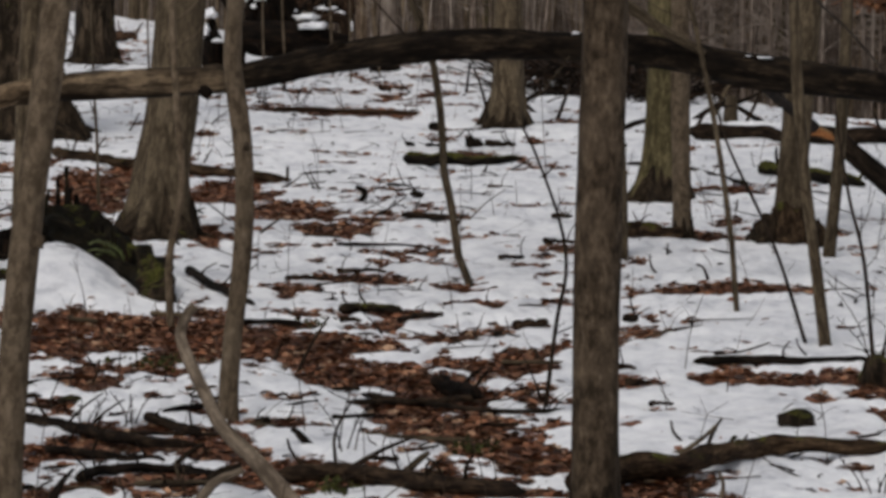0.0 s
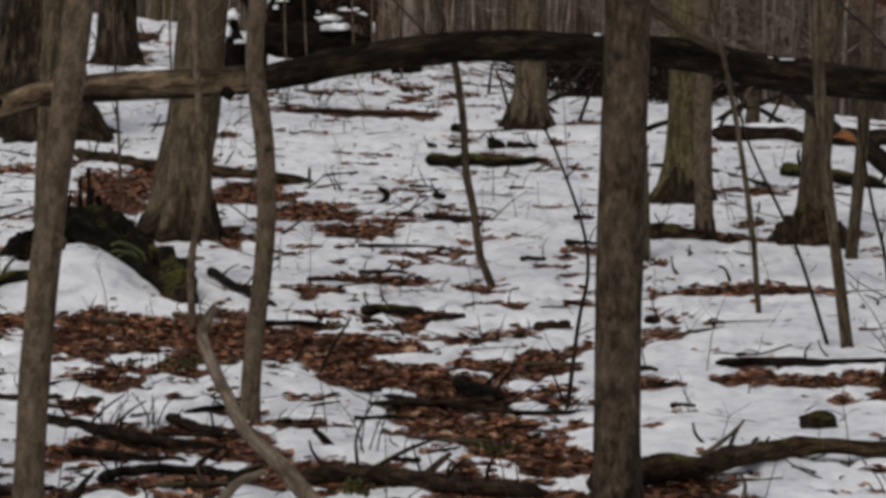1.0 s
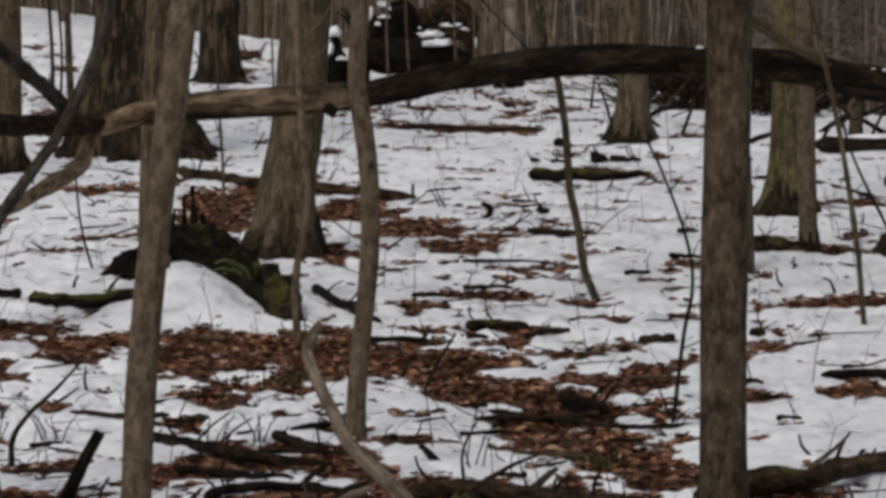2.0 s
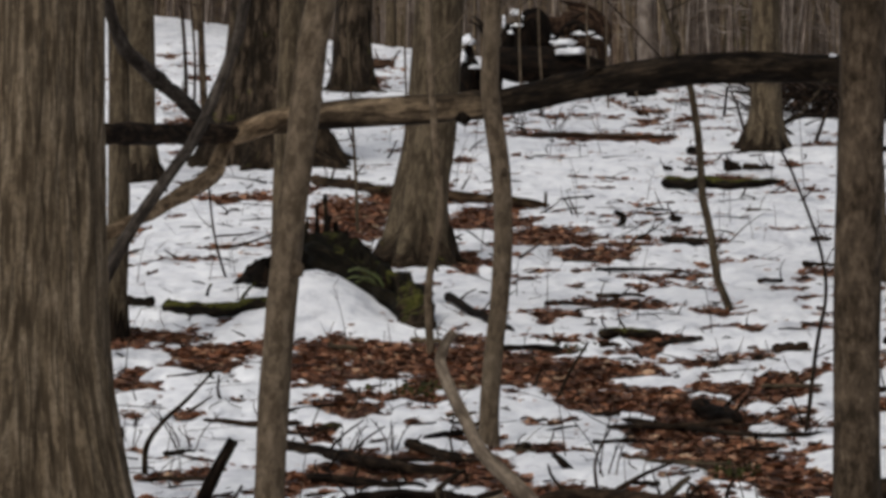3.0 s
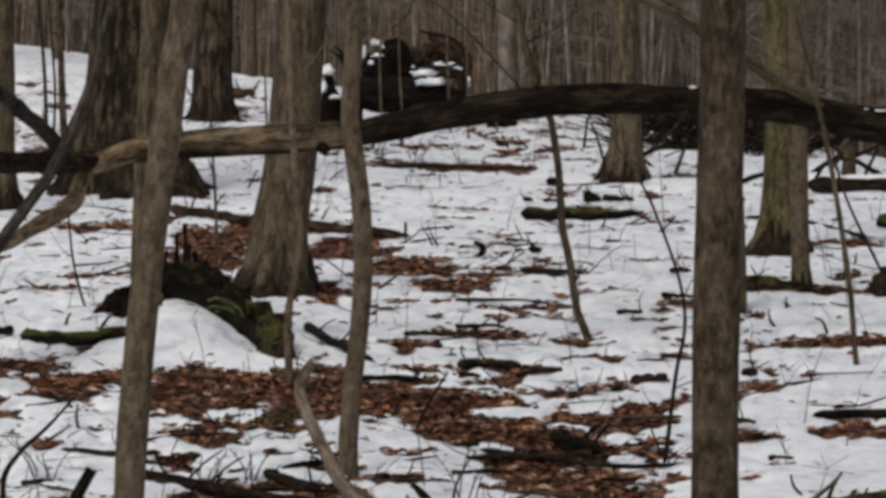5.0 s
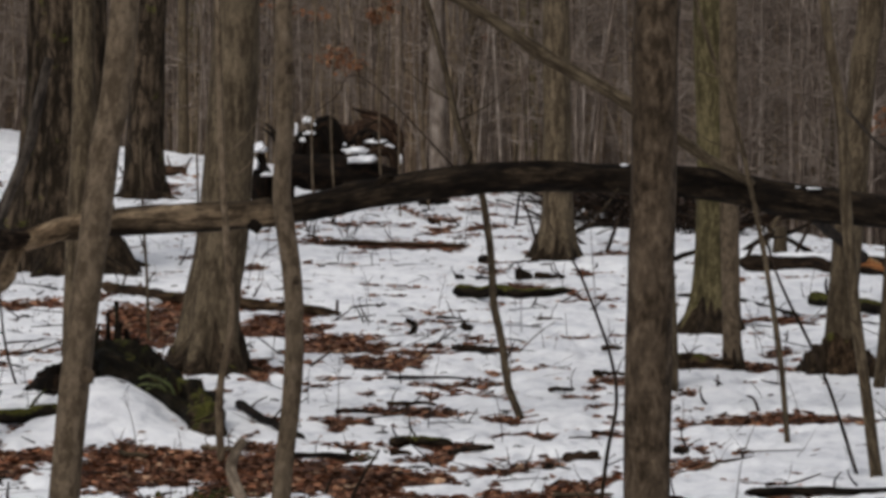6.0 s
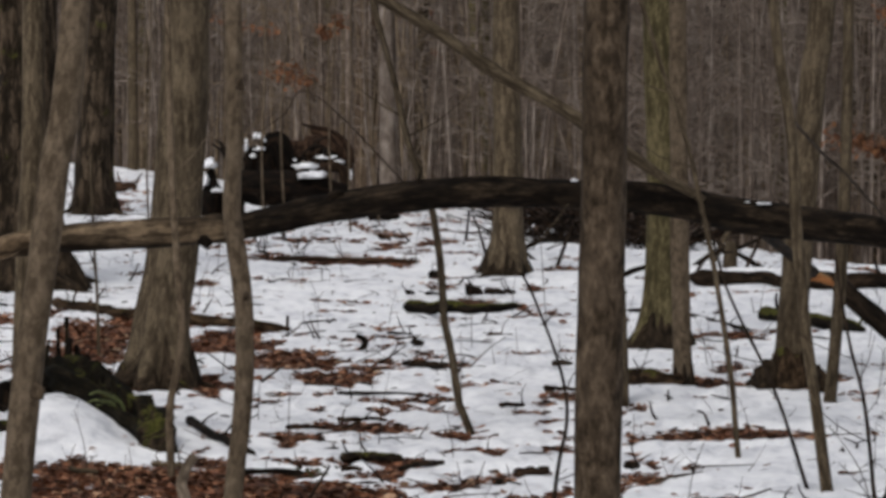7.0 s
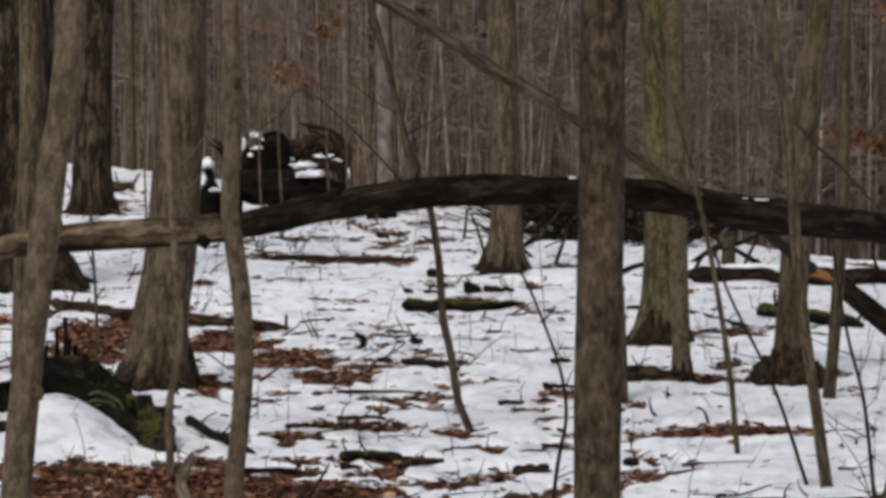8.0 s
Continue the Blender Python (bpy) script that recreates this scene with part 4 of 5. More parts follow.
# ---- logs on the ground ----
log([(-0.30, 38.70), (-0.016, 38.56), (0.284, 38.40), (0.60, 38.46)], 0.095, BARK_MOSSTOP, "short log covered in olive moss lying on snow", 1, rise=0.6, stubs=0, taper=0.5)
log([(-2.989, 38.7), (-2.466, 37.84), (-1.849, 37.315), (-1.463, 37.035), (-1.1, 36.645)], 0.07, BARK_RUST, "long brown log lying in leaf litter", 2, stubs=4, rough=0.28)
log([(0.519, 20.995), (0.754, 21.325), (1.002, 21.525), (1.243, 21.96), (1.459, 22.255), (1.708, 22.265), (2.009, 22.285)], 0.105, BARK_RUST, "bent brown log lying on snow", 3, taper=0.45, rough=0.34, stubs=0, rise=0.42)
log([(-0.688, 21.285), (-0.441, 21.42), (-0.199, 21.205), (0.037, 20.92), (0.338, 20.67)], 0.068, BARK_WETBROWN, "dark wet log half sunk in leaves", 4, stubs=5, rough=0.26)
log([(-2, 23.655), (-1.73, 23.3), (-1.492, 22.85), (-1.273, 22.585), (-1.087, 22.505)], 0.052, BARK_WETBROWN, "dark fallen branch lying in snow", 5, stubs=5, rough=0.28)
log([(-1.548, 21.32), (-1.415, 21.655), (-1.174, 21.69), (-0.918, 21.375)], 0.038, BARK_LOG, "short dark log lying in snow", 6, stubs=4, rough=0.3)
log([(-1.391, 23.65), (-1.257, 23.37), (-1.094, 23.01)], 0.042, BARK_WETBROWN, "short dark log lying among brown leaves", 23, stubs=2, rough=0.3)
log([(-1.77, 22.53), (-1.497, 22.24), (-1.21, 22.01)], 0.034, BARK_WETBROWN, "dark wet branch lying across snow", 24, stubs=3, rough=0.3)
log([(1.269, 25.565), (1.567, 25.68), (1.849, 25.605), (2.181, 25.64)], 0.0429, BARK_DARK, "flat dark log lying on snow", 7, snow=0.8)
log([(2.029, 41.51), (2.533, 41.58), (3.004, 41.045), (3.715, 40.8)], 0.135, BARK_WETBROWN, "fallen dark trunk with snow lying behind trees", 8, stubs=3, snow=1.0)
log([(2.312, 36.93), (2.583, 36.38), (2.957, 35.515)], 0.1049, BARK_MOSSTOP, "mossy log lying behind a tree", 9, snow=0.5)
log([(-0.396, 24.59), (-0.119, 24.215), (0.203, 23.835), (0.442, 23.81), (0.619, 23.985)], 0.024, BARK_DARK, "dark wet branch lying in leaf litter", 10, stubs=6, rough=0.25)
log([(-0.033, 24.85), (0.072, 24.605), (0.174, 24.265)], 0.0737, ROT, "black rotten chunk of wood in leaves", 11, stubs=3, rough=0.3)
log([(-1.481, 43.675), (-0.905, 44.07), (-0.205, 43.85)], 0.0393, RED_WOOD, "thin reddish pole lying on snow", 12, stubs=1)
log([(-3.079, 28.835), (-2.781, 28.6), (-2.409, 28.39)], 0.0834, BARK_MOSSTOP, "mossy log under a snow cap", 13, snow=0.9)
log([(-3.355, 29.285), (-3.174, 29.265)], 0.0653, BARK_DARK, "short dark log in snow", 14, stubs=0)
log([(-1.513, 29.83), (-1.311, 29.045), (-1.054, 28.255)], 0.045, BARK_LOG, "thin dark branch lying beside a stump", 15, stubs=3)
log([(1.402, 38.54), (1.776, 38.255), (2.188, 35.9)], 0.034, BARK_LOG, "thin branch lying on snow", 16, stubs=2)
log([(-0.577, 28.08), (-0.422, 28.195), (-0.225, 27.97)], 0.0502, BARK_MOSSY, "short mossy branch in snow", 18, stubs=2)
log([(0.385, 27.325), (0.571, 27.455)], 0.0489, RED_WOOD, "short piece of brown bark on snow", 19, stubs=0)
log([(-0.27, 33.565), (0.022, 32.725)], 0.0333, BARK_DARK, "thin dark stick on snow", 20, stubs=1)
log([(1.15, 32.0), (1.33, 31.85), (1.512, 31.775)], 0.10, BARK_RUST, "rotten wood slab at the foot of a dead tree", 21, stubs=0)

# the broken limb at the right
leaning([(1.77, 29, 1.481), (2.082, 31, 1.316), (2.417, 33, 1.141)], [0.06, 0.065, 0.07], BARK_DARK, "dark broken limb hanging from a fallen trunk", seed=33)
leaning([(2.402, 33.2, 1.116), (2.561, 33.2, 1.082), (2.69, 33.2, 0.959), (2.911, 33.2, 0.772), (3.169, 33.2, 0.548)], [0.07, 0.13, 0.14, 0.14, 0.13], BARK_DARK, "dark broken log with torn orange wood at its end", seed=34,
        limbs=[([(2.36, 33.13, 1.135), (2.45, 33.12, 1.112), (2.54, 33.13, 1.08)], [0.012, 0.05, 0.04], FRESH_WOOD), ([(2.40, 33.12, 1.085), (2.47, 33.11, 1.09), (2.56, 33.12, 1.06)], [0.01, 0.04, 0.03], FRESH_WOOD), ([(2.41, 33.12, 1.165), (2.46, 33.12, 1.14), (2.52, 33.13, 1.10)], [0.008, 0.03, 0.03], TAN_WOOD)])

# tangled brush under the bowed trunk
leaning([(2.156, 44.05, 1.029), (2.383, 44.05, 1.171), (2.589, 44.05, 1.209), (2.846, 44.05, 1.325)], [0.045, 0.05, 0.04, 0.02], BARK_DARK, "tangled dark dead branches under a fallen trunk", seed=35, limbs=[
    ([(2.384, 44.63, 1.051), (2.474, 44.63, 1.269), (2.535, 44.63, 1.353)], [0.04, 0.05, 0.03], BARK_GREY), ([(2.803, 44.185, 1.013), (2.597, 44.185, 1.138), (2.361, 44.185, 1.273)], [0.05, 0.04, 0.02], BARK_DARK),
    ([(2.617, 43.88, 1.008), (2.701, 43.88, 1.175), (2.786, 43.88, 1.37)], [0.03, 0.03, 0.015], TWIG), ([(2.145, 43.05, 0.984), (2.266, 43.05, 1.152), (2.482, 43.05, 1.179)], [0.03, 0.03, 0.015], TWIG)])
leaning([(0.611, 45.02, 1.109), (0.838, 45.02, 1.263), (1.114, 45.02, 1.281), (1.341, 45.02, 1.36)], [0.04, 0.05, 0.04, 0.02], BARK_DARK, "dark dead branches tangled behind a slim tree", seed=36, limbs=[
    ([(0.983, 43.72, 1.042), (1.082, 43.72, 1.31), (1.117, 43.72, 1.407)], [0.04, 0.03, 0.015], TWIG), ([(0.848, 44.28, 1.066), (0.651, 44.28, 1.26), (0.603, 44.28, 1.384)], [0.03, 0.025, 0.012], TWIG), ([(1.418, 42.175, 0.944), (1.56, 42.175, 1.025), (1.701, 42.175, 1.071)], [0.05, 0.05, 0.04], BARK_DARK)])
# the brown brush heap behind the slim trees
hrng = random.Random(88)
heap = empty("brush_heap", (1.2, 47.4, float(ground(1.2, 47.4))))
for name, mat, many in (("deadwood", ROT, 22), ("brushwood", BARK_WETBROWN, 230), ("pale_brushwood", BARK_BROWN, 60)):
    g = Geo()
    for k in range(many):
        x, y = hrng.uniform(0.55, 2.35), 47.4 + hrng.gauss(0, 0.45)
        z, ln = float(ground(x, y)), hrng.uniform(0.25, 0.9) * (1.0 if many > 30 else 1.4)
        a, up = hrng.uniform(0, 6.28), hrng.uniform(-0.1, 0.9)
        top = 0.42 * (1 - 0.25 * max(0, x - 1.3))
        o = np.array([x, y, z + hrng.uniform(-0.03, top * 0.8)])
        e = o + np.array([math.cos(a), math.sin(a) * 0.5, up * 0.6]) * ln
        e[2] = min(e[2], z + top + hrng.uniform(0, 0.12))
        r = (0.035 if many < 30 else 0.010) * hrng.uniform(0.6, 1.5)
        g.tube(through_points([o, (o + e) / 2 + np.array([0, 0, hrng.uniform(-.04, .08)]), e], 6), np.linspace(r, r * 0.4, 6), 6 if many < 30 else 4, 0.2, k)
    tagged(part(name, g, mat, heap), kind="stuff")
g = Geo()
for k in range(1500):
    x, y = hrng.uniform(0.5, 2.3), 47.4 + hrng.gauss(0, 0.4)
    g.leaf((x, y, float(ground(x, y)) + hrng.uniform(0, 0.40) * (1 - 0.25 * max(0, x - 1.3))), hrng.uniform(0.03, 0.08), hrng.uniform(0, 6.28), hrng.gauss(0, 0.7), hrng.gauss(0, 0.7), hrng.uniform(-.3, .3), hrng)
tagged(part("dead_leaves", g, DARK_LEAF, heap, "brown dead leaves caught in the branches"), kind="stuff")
tagged(heap, "dark heap of dead brush and brown leaves behind trees", "brush")
# a thin side branch drooping from the bent young tree
leaning([(1.991, 26.16, 0.06), (1.793, 26.16, 2.046), (1.95, 26.16, 1.867), (2.095, 26.16, 1.731), (2.269, 26.16, 1.532), (2.384, 26.16, 1.385)][1:], [0.018, 0.016, 0.014, 0.012, 0.006], BARK_POLE, "thin bare branch drooping from a young tree", seed=37)
leaning([(0.139, 29.525, 0.256), (-0.04, 29.525, 1.534), (-0.729, 29.525, 2.238), (-0.928, 29.525, 2.124), (-1.176, 29.525, 1.945)][1:], [0.012, 0.010, 0.008, 0.004], TWIG, "thin bare branch reaching from a sapling", seed=38)

# ---- upturned rotten trunk on the crest ----
def blob(name, place, size, material, parent, seed, label="", ragged=0.35):
    """A lump of snow or soil, flat below."""
    bm = bmesh.new()
    bmesh.ops.create_icosphere(bm, subdivisions=3, radius=1.0)
    for v in bm.verts:
        q = v.co.copy()
        k = 1 + ragged * noise.noise(q * 1.7 + Vector((seed * 3.3, seed, 0))) + ragged * 0.6 * noise.noise(q * 4 + Vector((seed, 0, 0)))
        v.co = Vector(place) + Vector((q.x * size[0] * k, q.y * size[1] * k, max(q.z, -0.45) * size[2] * k))
    me = bpy.data.meshes.new(name)
    bm.to_mesh(me)
    bm.free()
    at = me.attributes.new("grain", "FLOAT_VECTOR", "POINT")
    at.data.foreach_set("vector", np.array([c for v in me.vertices for c in v.co], np.float32))
    me.polygons.foreach_set("use_smooth", np.ones(len(me.polygons), bool))
    me.materials.append(material)
    ob = new(name, me)
    ob.parent = parent
    ob.matrix_parent_inverse = Matrix.Translation(-Vector(parent.location))
    return tagged(ob, label)


wreck = empty("uprooted_tree", (-2.2, 50.5, float(ground(-2.2, 50.5))))
wrng = random.Random(17)
pieces = [
    ("stem", [(-2.087, 50.5, 1.841), (-1.704, 50.5, 1.816), (-1.31, 50.5, 1.757), (-1, 50.5, 1.743), (-0.927, 50.5, 1.771)], [0.26, 0.34, 0.38, 0.32, 0.12], ROT),
    ("root", [(-1.782, 50.8, 1.823), (-1.746, 50.8, 2.107), (-1.655, 50.8, 2.219), (-1.572, 50.8, 1.964)], [0.18, 0.20, 0.24, 0.18], ROT),
    ("root", [(-1.658, 50.8, 1.851), (-1.599, 50.8, 2.134), (-1.532, 50.8, 1.907)], [0.16, 0.16, 0.14], ROT),
    ("root", [(-1.42, 51.4, 2.43), (-1.329, 51.4, 2.40), (-1.129, 51.4, 2.343), (-0.952, 51.4, 2.181), (-0.919, 51.4, 1.963)], [0.02, 0.05, 0.08, 0.07, 0.03], BARK_BROWN),
    ("root", [(-1.341, 51.4, 2.356), (-1.158, 51.4, 2.309), (-1.007, 51.3, 2.18)], [0.03, 0.08, 0.03], BARK_BROWN),
    ("root", [(-1.438, 51.1, 2.067), (-1.266, 51.1, 2.18), (-1.095, 51.1, 2.099), (-0.948, 51.1, 1.961)], [0.05, 0.09, 0.07, 0.05], ROT),
    ("root", [(-1.519, 50.9, 1.839), (-1.319, 50.9, 1.934), (-1.035, 50.9, 1.983), (-0.957, 50.9, 1.789)], [0.08, 0.09, 0.10, 0.1], RED_WOOD),
    ("root", [(-1.087, 50.6, 1.789), (-1.116, 50.6, 1.665), (-1.135, 50.6, 1.44)], [0.2, 0.14, 0.12], ROT),
    ("root", [(-1.99, 50.6, 1.824), (-2.019, 50.6, 1.683), (-2.027, 50.6, 1.446)], [0.2, 0.12, 0.12], ROT)]
for k in range(30):
    x0, x1 = wrng.uniform(-2.15, -1.15), wrng.gauss(0, 0.12)
    z0 = 1.85 + wrng.uniform(0.05, 0.25)
    rise = wrng.uniform(0.06, 0.26) if x0 > -1.9 else wrng.uniform(0.15, 0.35)
    pieces.append(("root", [(x0, 51.0, z0), (x0 + x1 * 0.4, 51.0 + wrng.gauss(0, .1), z0 + rise * 0.7), (x0 + x1, 51.0 + wrng.gauss(0, .15), z0 + rise)], [wrng.uniform(0.03, 0.07), 0.04, 0.012], (ROT, BARK_DARK, RED_WOOD)[k % 3]))
for k, (name, pts, ws, mat) in enumerate(pieces):
    g = Geo()
    n = 26
    g.tube(through_points(pts, n), np.interp(np.linspace(0, 1, n), np.linspace(0, 1, len(ws)), ws) / 2, 12, 0.3, 80 + k)
    part(name, g, mat, wreck)
for k, (p0, sz) in enumerate([((-1.27, 50.28, 1.896), (0.11, 0.07, 0.035)), ((-1.372, 50.75, 1.984), (0.10, 0.09, 0.03)), ((-1.184, 51, 2.082), (0.08, 0.07, 0.022)), ((-1.037, 51, 2.029), (0.04, 0.06, 0.02)), ((-1.855, 50.86, 2.295), (0.035, 0.04, 0.03)), ((-1.965, 50.9, 2.183), (0.014, 0.04, 0.06)), ((-1.822, 50.7, 2.168), (0.045, 0.04, 0.016)), ((-1.892, 50.75, 2.096), (0.022, 0.04, 0.02)), ((-1.766, 50.75, 2.236), (0.016, 0.03, 0.045)), ((-2.339, 50.85, 2.015), (0.055, 0.05, 0.05)), ((-2.369, 50.75, 1.844), (0.025, 0.05, 0.055)), ((-2.25, 50.6, 1.753), (0.045, 0.04, 0.018)), ((-0.924, 51, 1.892), (0.014, 0.03, 0.05)), ((-1.486, 50.8, 2.054), (0.02, 0.03, 0.012))]):
    blob("snow_patch", p0, tuple(1.3 * q for q in sz), SNOW, wreck, k, "white snow lodged between roots", 0.55)
for k, (p0, sz) in enumerate([((-2.305, 50.8, 1.617), (0.13, 0.15, 0.22)), ((-2.331, 50.9, 1.867), (0.07, 0.06, 0.12)), ((-1.898, 50.9, 2.023), (0.10, 0.08, 0.16)), ((-1.62, 50.9, 2.0), (0.13, 0.12, 0.26))]):
    blob("root_clod", p0, sz, ROT, wreck, 20 + k, "black clod of rotten wood")
for k, (p0, sz) in enumerate([((-1.27, 51.9, 2.15), (0.26, 0.12, 0.17)), ((-1.08, 52.0, 2.05), (0.16, 0.12, 0.20))]):
    blob("root_soil", p0, sz, BARK_BROWN, wreck, 30 + k, "brown soil held by the roots", 0.6)
tagged(wreck, "dark uprooted rotten tree with snow among its roots", "fallen tree")


# rotten heap at a tree's foot
mound = empty("rotten_wood_heap", (2.1, 31.4, float(ground(2.1, 31.4))))
for k, (x, y, w, h) in enumerate([(2.05, 31.42, 0.13, 0.17), (2.17, 31.36, 0.14, 0.19), (1.97, 31.48, 0.08, 0.10), (2.28, 31.44, 0.10, 0.12)]):
    blob("rotten_lump", (x, y, float(ground(x, y)) + h * 0.4), (w, 0.12, h), BARK_RUST if k % 2 else BARK_FOOT, mound, 60 + k, "", 0.6)
tagged(mound, "dark brown heap of rotten wood at a tree's foot", "rotten wood")

# knots on two young trees
blob("knot", (-1.55, 19.33, 0.888), (0.028, 0.025, 0.045), BARK_DARKISH, leaner, 51, "dark knot on the bark")
blob("knot", (-0.944, 23.7, 2.162), (0.022, 0.03, 0.04), BARK_DARKISH, crooked, 52, "dark knot on the bark")
blob("knot", (-0.92, 23.7, 1.172), (0.014, 0.03, 0.03), BARK_DARKISH, crooked, 53, "dark knot on the bark")

# snow caught on the bowed trunk
trunk = bpy.data.objects["fallen_tree"]
for k, (p0, sz) in enumerate([((0.755, 28.95, 1.731), (0.02, 0.03, 0.010)), ((1.833, 28.95, 1.591), (0.045, 0.03, 0.008)), ((1.742, 28.95, 1.601), (0.018, 0.02, 0.004))]):
    blob("snow_patch", p0, sz, SNOW, trunk, 40 + k, "thin white snow on the bark", 0.7)


# ---- stone ----
def stone(place, size, seed, label):
    bm = bmesh.new()
    bmesh.ops.create_icosphere(bm, subdivisions=4, radius=1.0)
    for v in bm.verts:
        q = v.co.normalized()
        v.co = Vector((q.x * size[0], q.y * size[1], q.z * size[2])) * (1 + 0.22 * noise.noise(q * 1.6 + Vector((seed, 0, 0))) + 0.06 * noise.noise(q * 6))
    me = bpy.data.meshes.new("stone")
    bm.to_mesh(me)
    bm.free()
    at = me.attributes.new("grain", "FLOAT_VECTOR", "POINT")
    at.data.foreach_set("vector", np.array([c for v in me.vertices for c in v.co], np.float32))
    me.polygons.foreach_set("use_smooth", np.ones(len(me.polygons), bool))
    me.materials.append(BARK_MOSSY)
    ob = new("stone", me)
    ob.location = (*place, land(*place) + size[2] * 0.3)
    return tagged(ob, label, "stone")


stone((1.634, 23.41), (0.095, 0.09, 0.055), 3, "rounded mossy stone lying in snow")
stone((-1.799, 24.415), (0.07, 0.07, 0.04), 7, "small dark mossy stone in snow")
stone((2.166, 24.97), (0.11, 0.11, 0.11), 9, "dark moss-covered stump-like stone in snow")
stone((0.298, 27.17), (0.035, 0.04, 0.025), 12, "small dark stone in snow")

# ---- sticks standing in the snow ----
def stick(points, w0, w1, label, seed=0, material=None):
    root = empty("stick", points[0])
    n = 8 * len(points)
    g = Geo()
    g.tube(through_points(points, n), np.linspace(w0, w1, n) / 2, 8, 0.12, seed)
    part("stem", g, material or TWIG, root)
    return tagged(root, label, "stick")


stick([(-2.529, 22.795, -0.175), (-2.523, 22.795, -0.038), (-2.454, 22.795, 0.072), (-2.324, 22.795, 0.191), (-2.199, 22.795, 0.326)], 0.032, 0.010, "dark crooked stick standing in snow", 1)
stick([(-2.138, 21.135, -0.216), (-2.052, 21.135, -0.028), (-1.972, 21.135, 0.114)], 0.065, 0.05, "dark broken stake slanting from snow", 2, BARK_DARK)
stick([(-0.735, 25.395, -0.009), (-0.678, 25.395, 0.125), (-0.573, 25.395, 0.295)], 0.022, 0.010, "thin dark stick slanting from leaves", 3)
stick([(-0.569, 35.38, 0.57), (-0.545, 35.38, 0.652), (-0.608, 35.38, 0.692)], 0.06, 0.03, "short dark stub standing in snow", 4, BARK_DARK)
stick([(-1.14, 37.01, 0.665), (-1.136, 37.01, 0.795)], 0.03, 0.02, "short dark stub beside a log", 5)
stick([(-0.466, 22.025, -0.195), (-0.473, 22.025, -0.062), (-0.428, 22.025, 0.049), (-0.374, 22.025, 0.123)], 0.018, 0.006, "thin forked dead twig in snow", 6)
stick([(-0.404, 22.025, -0.195), (-0.256, 22.025, -0.111), (-0.133, 22.025, -0.062)], 0.028, 0.012, "thin branch slanting over snow", 7)
stick([(1.158, 22.46, -0.18), (1.201, 22.46, -0.069), (1.241, 22.46, -0.006)], 0.022, 0.01, "thin broken branch in snow", 8)
stick([(1.138, 20.92, -0.259), (1.161, 20.92, -0.178), (1.142, 20.92, -0.119)], 0.02, 0.012, "thin grey stick in snow", 9, BARK_PALE)
stick([(-2.007, 41.455, 0.955), (-1.869, 41.455, 0.906), (-1.721, 41.455, 0.804)], 0.022, 0.016, "thin dark branch slanting beside a trunk", 10)
stick([(1.937, 31.775, 0.412), (1.98, 31.775, 0.536)], 0.03, 0.015, "dark root stub beside a tree", 11)
stick([(-1.027, 20.665, -0.26), (-0.934, 20.665, -0.144), (-0.818, 20.665, -0.091)], 0.05, 0.03, "pale broken branch on the ground", 12, BARE_WOOD)
stick([(-1.201, 21.74, -0.209), (-1.104, 21.74, -0.113), (-1.026, 21.74, -0.065)], 0.03, 0.018, "dark stick slanting from snow", 13)
stick([(-0.579, 22.595, -0.165), (-0.654, 22.595, -0.079), (-0.68, 22.595, -0.067)], 0.05, 0.02, "dark broken chunk of wood in snow", 14, BARK_DARK)
stick([(0.481, 24.465, -0.075), (0.427, 24.465, 0.069), (0.386, 24.465, 0.152)], 0.012, 0.006, "thin twig beside a sapling", 15)
stick([(1.555, 29.555, 0.278), (1.522, 29.555, 0.363), (1.479, 29.555, 0.386)], 0.02, 0.012, "short dark stick in leaves", 16)
stick([(0.133, 33.125, 0.493), (0.281, 33.125, 0.639), (0.41, 33.125, 0.731)], 0.010, 0.005, "thin slanting twig in snow", 17)
stick([(2.498, 44.025, 1.017), (2.51, 44.025, 1.258)], 0.13, 0.11, "short grey tree stub in snow", 20, BARK_GREY)
stick([(0.218, 47.595, 1.246), (0.255, 47.595, 1.546)], 0.03, 0.02, "short twig under a fallen trunk", 18)
stick([(0.392, 44.995, 1.113), (0.331, 44.995, 1.349), (0.271, 44.995, 1.499)], 0.03, 0.015, "thin branch leaning at a tree", 19)

stick([(-1.905, 22.585, -0.189), (-1.829, 22.585, -0.218), (-1.748, 22.585, -0.299)], 0.014, 0.010, "thin grey twig slanting over snow", 21, BARK_GREY)
stick([(-1.604, 20.365, -0.245), (-1.547, 20.365, -0.131), (-1.49, 20.365, -0.062)], 0.05, 0.012, "dark snapped branch poking from snow", 22, BARK_DARK)
stick([(-1.351, 23.885, -0.122), (-1.266, 23.885, -0.122), (-1.159, 23.885, -0.194)], 0.045, 0.03, "dark broken piece of branch lying on snow", 23, BARK_WETBROWN)
stick([(-1.006, 21.21, -0.225), (-0.947, 21.21, -0.155), (-0.845, 21.21, -0.119)], 0.05, 0.03, "dark wet stub beside a bent stem", 24, BARK_DARK)
stick([(-0.203, 21.595, -0.226), (-0.118, 21.595, -0.138), (-0.058, 21.595, -0.09)], 0.05, 0.018, "broken grey-brown branch end over snow", 25, BARK_GREY)
stick([(0.015, 21.645, -0.225), (-0.034, 21.645, -0.142), (-0.102, 21.645, -0.108)], 0.016, 0.007, "thin bent twig over snow", 26)
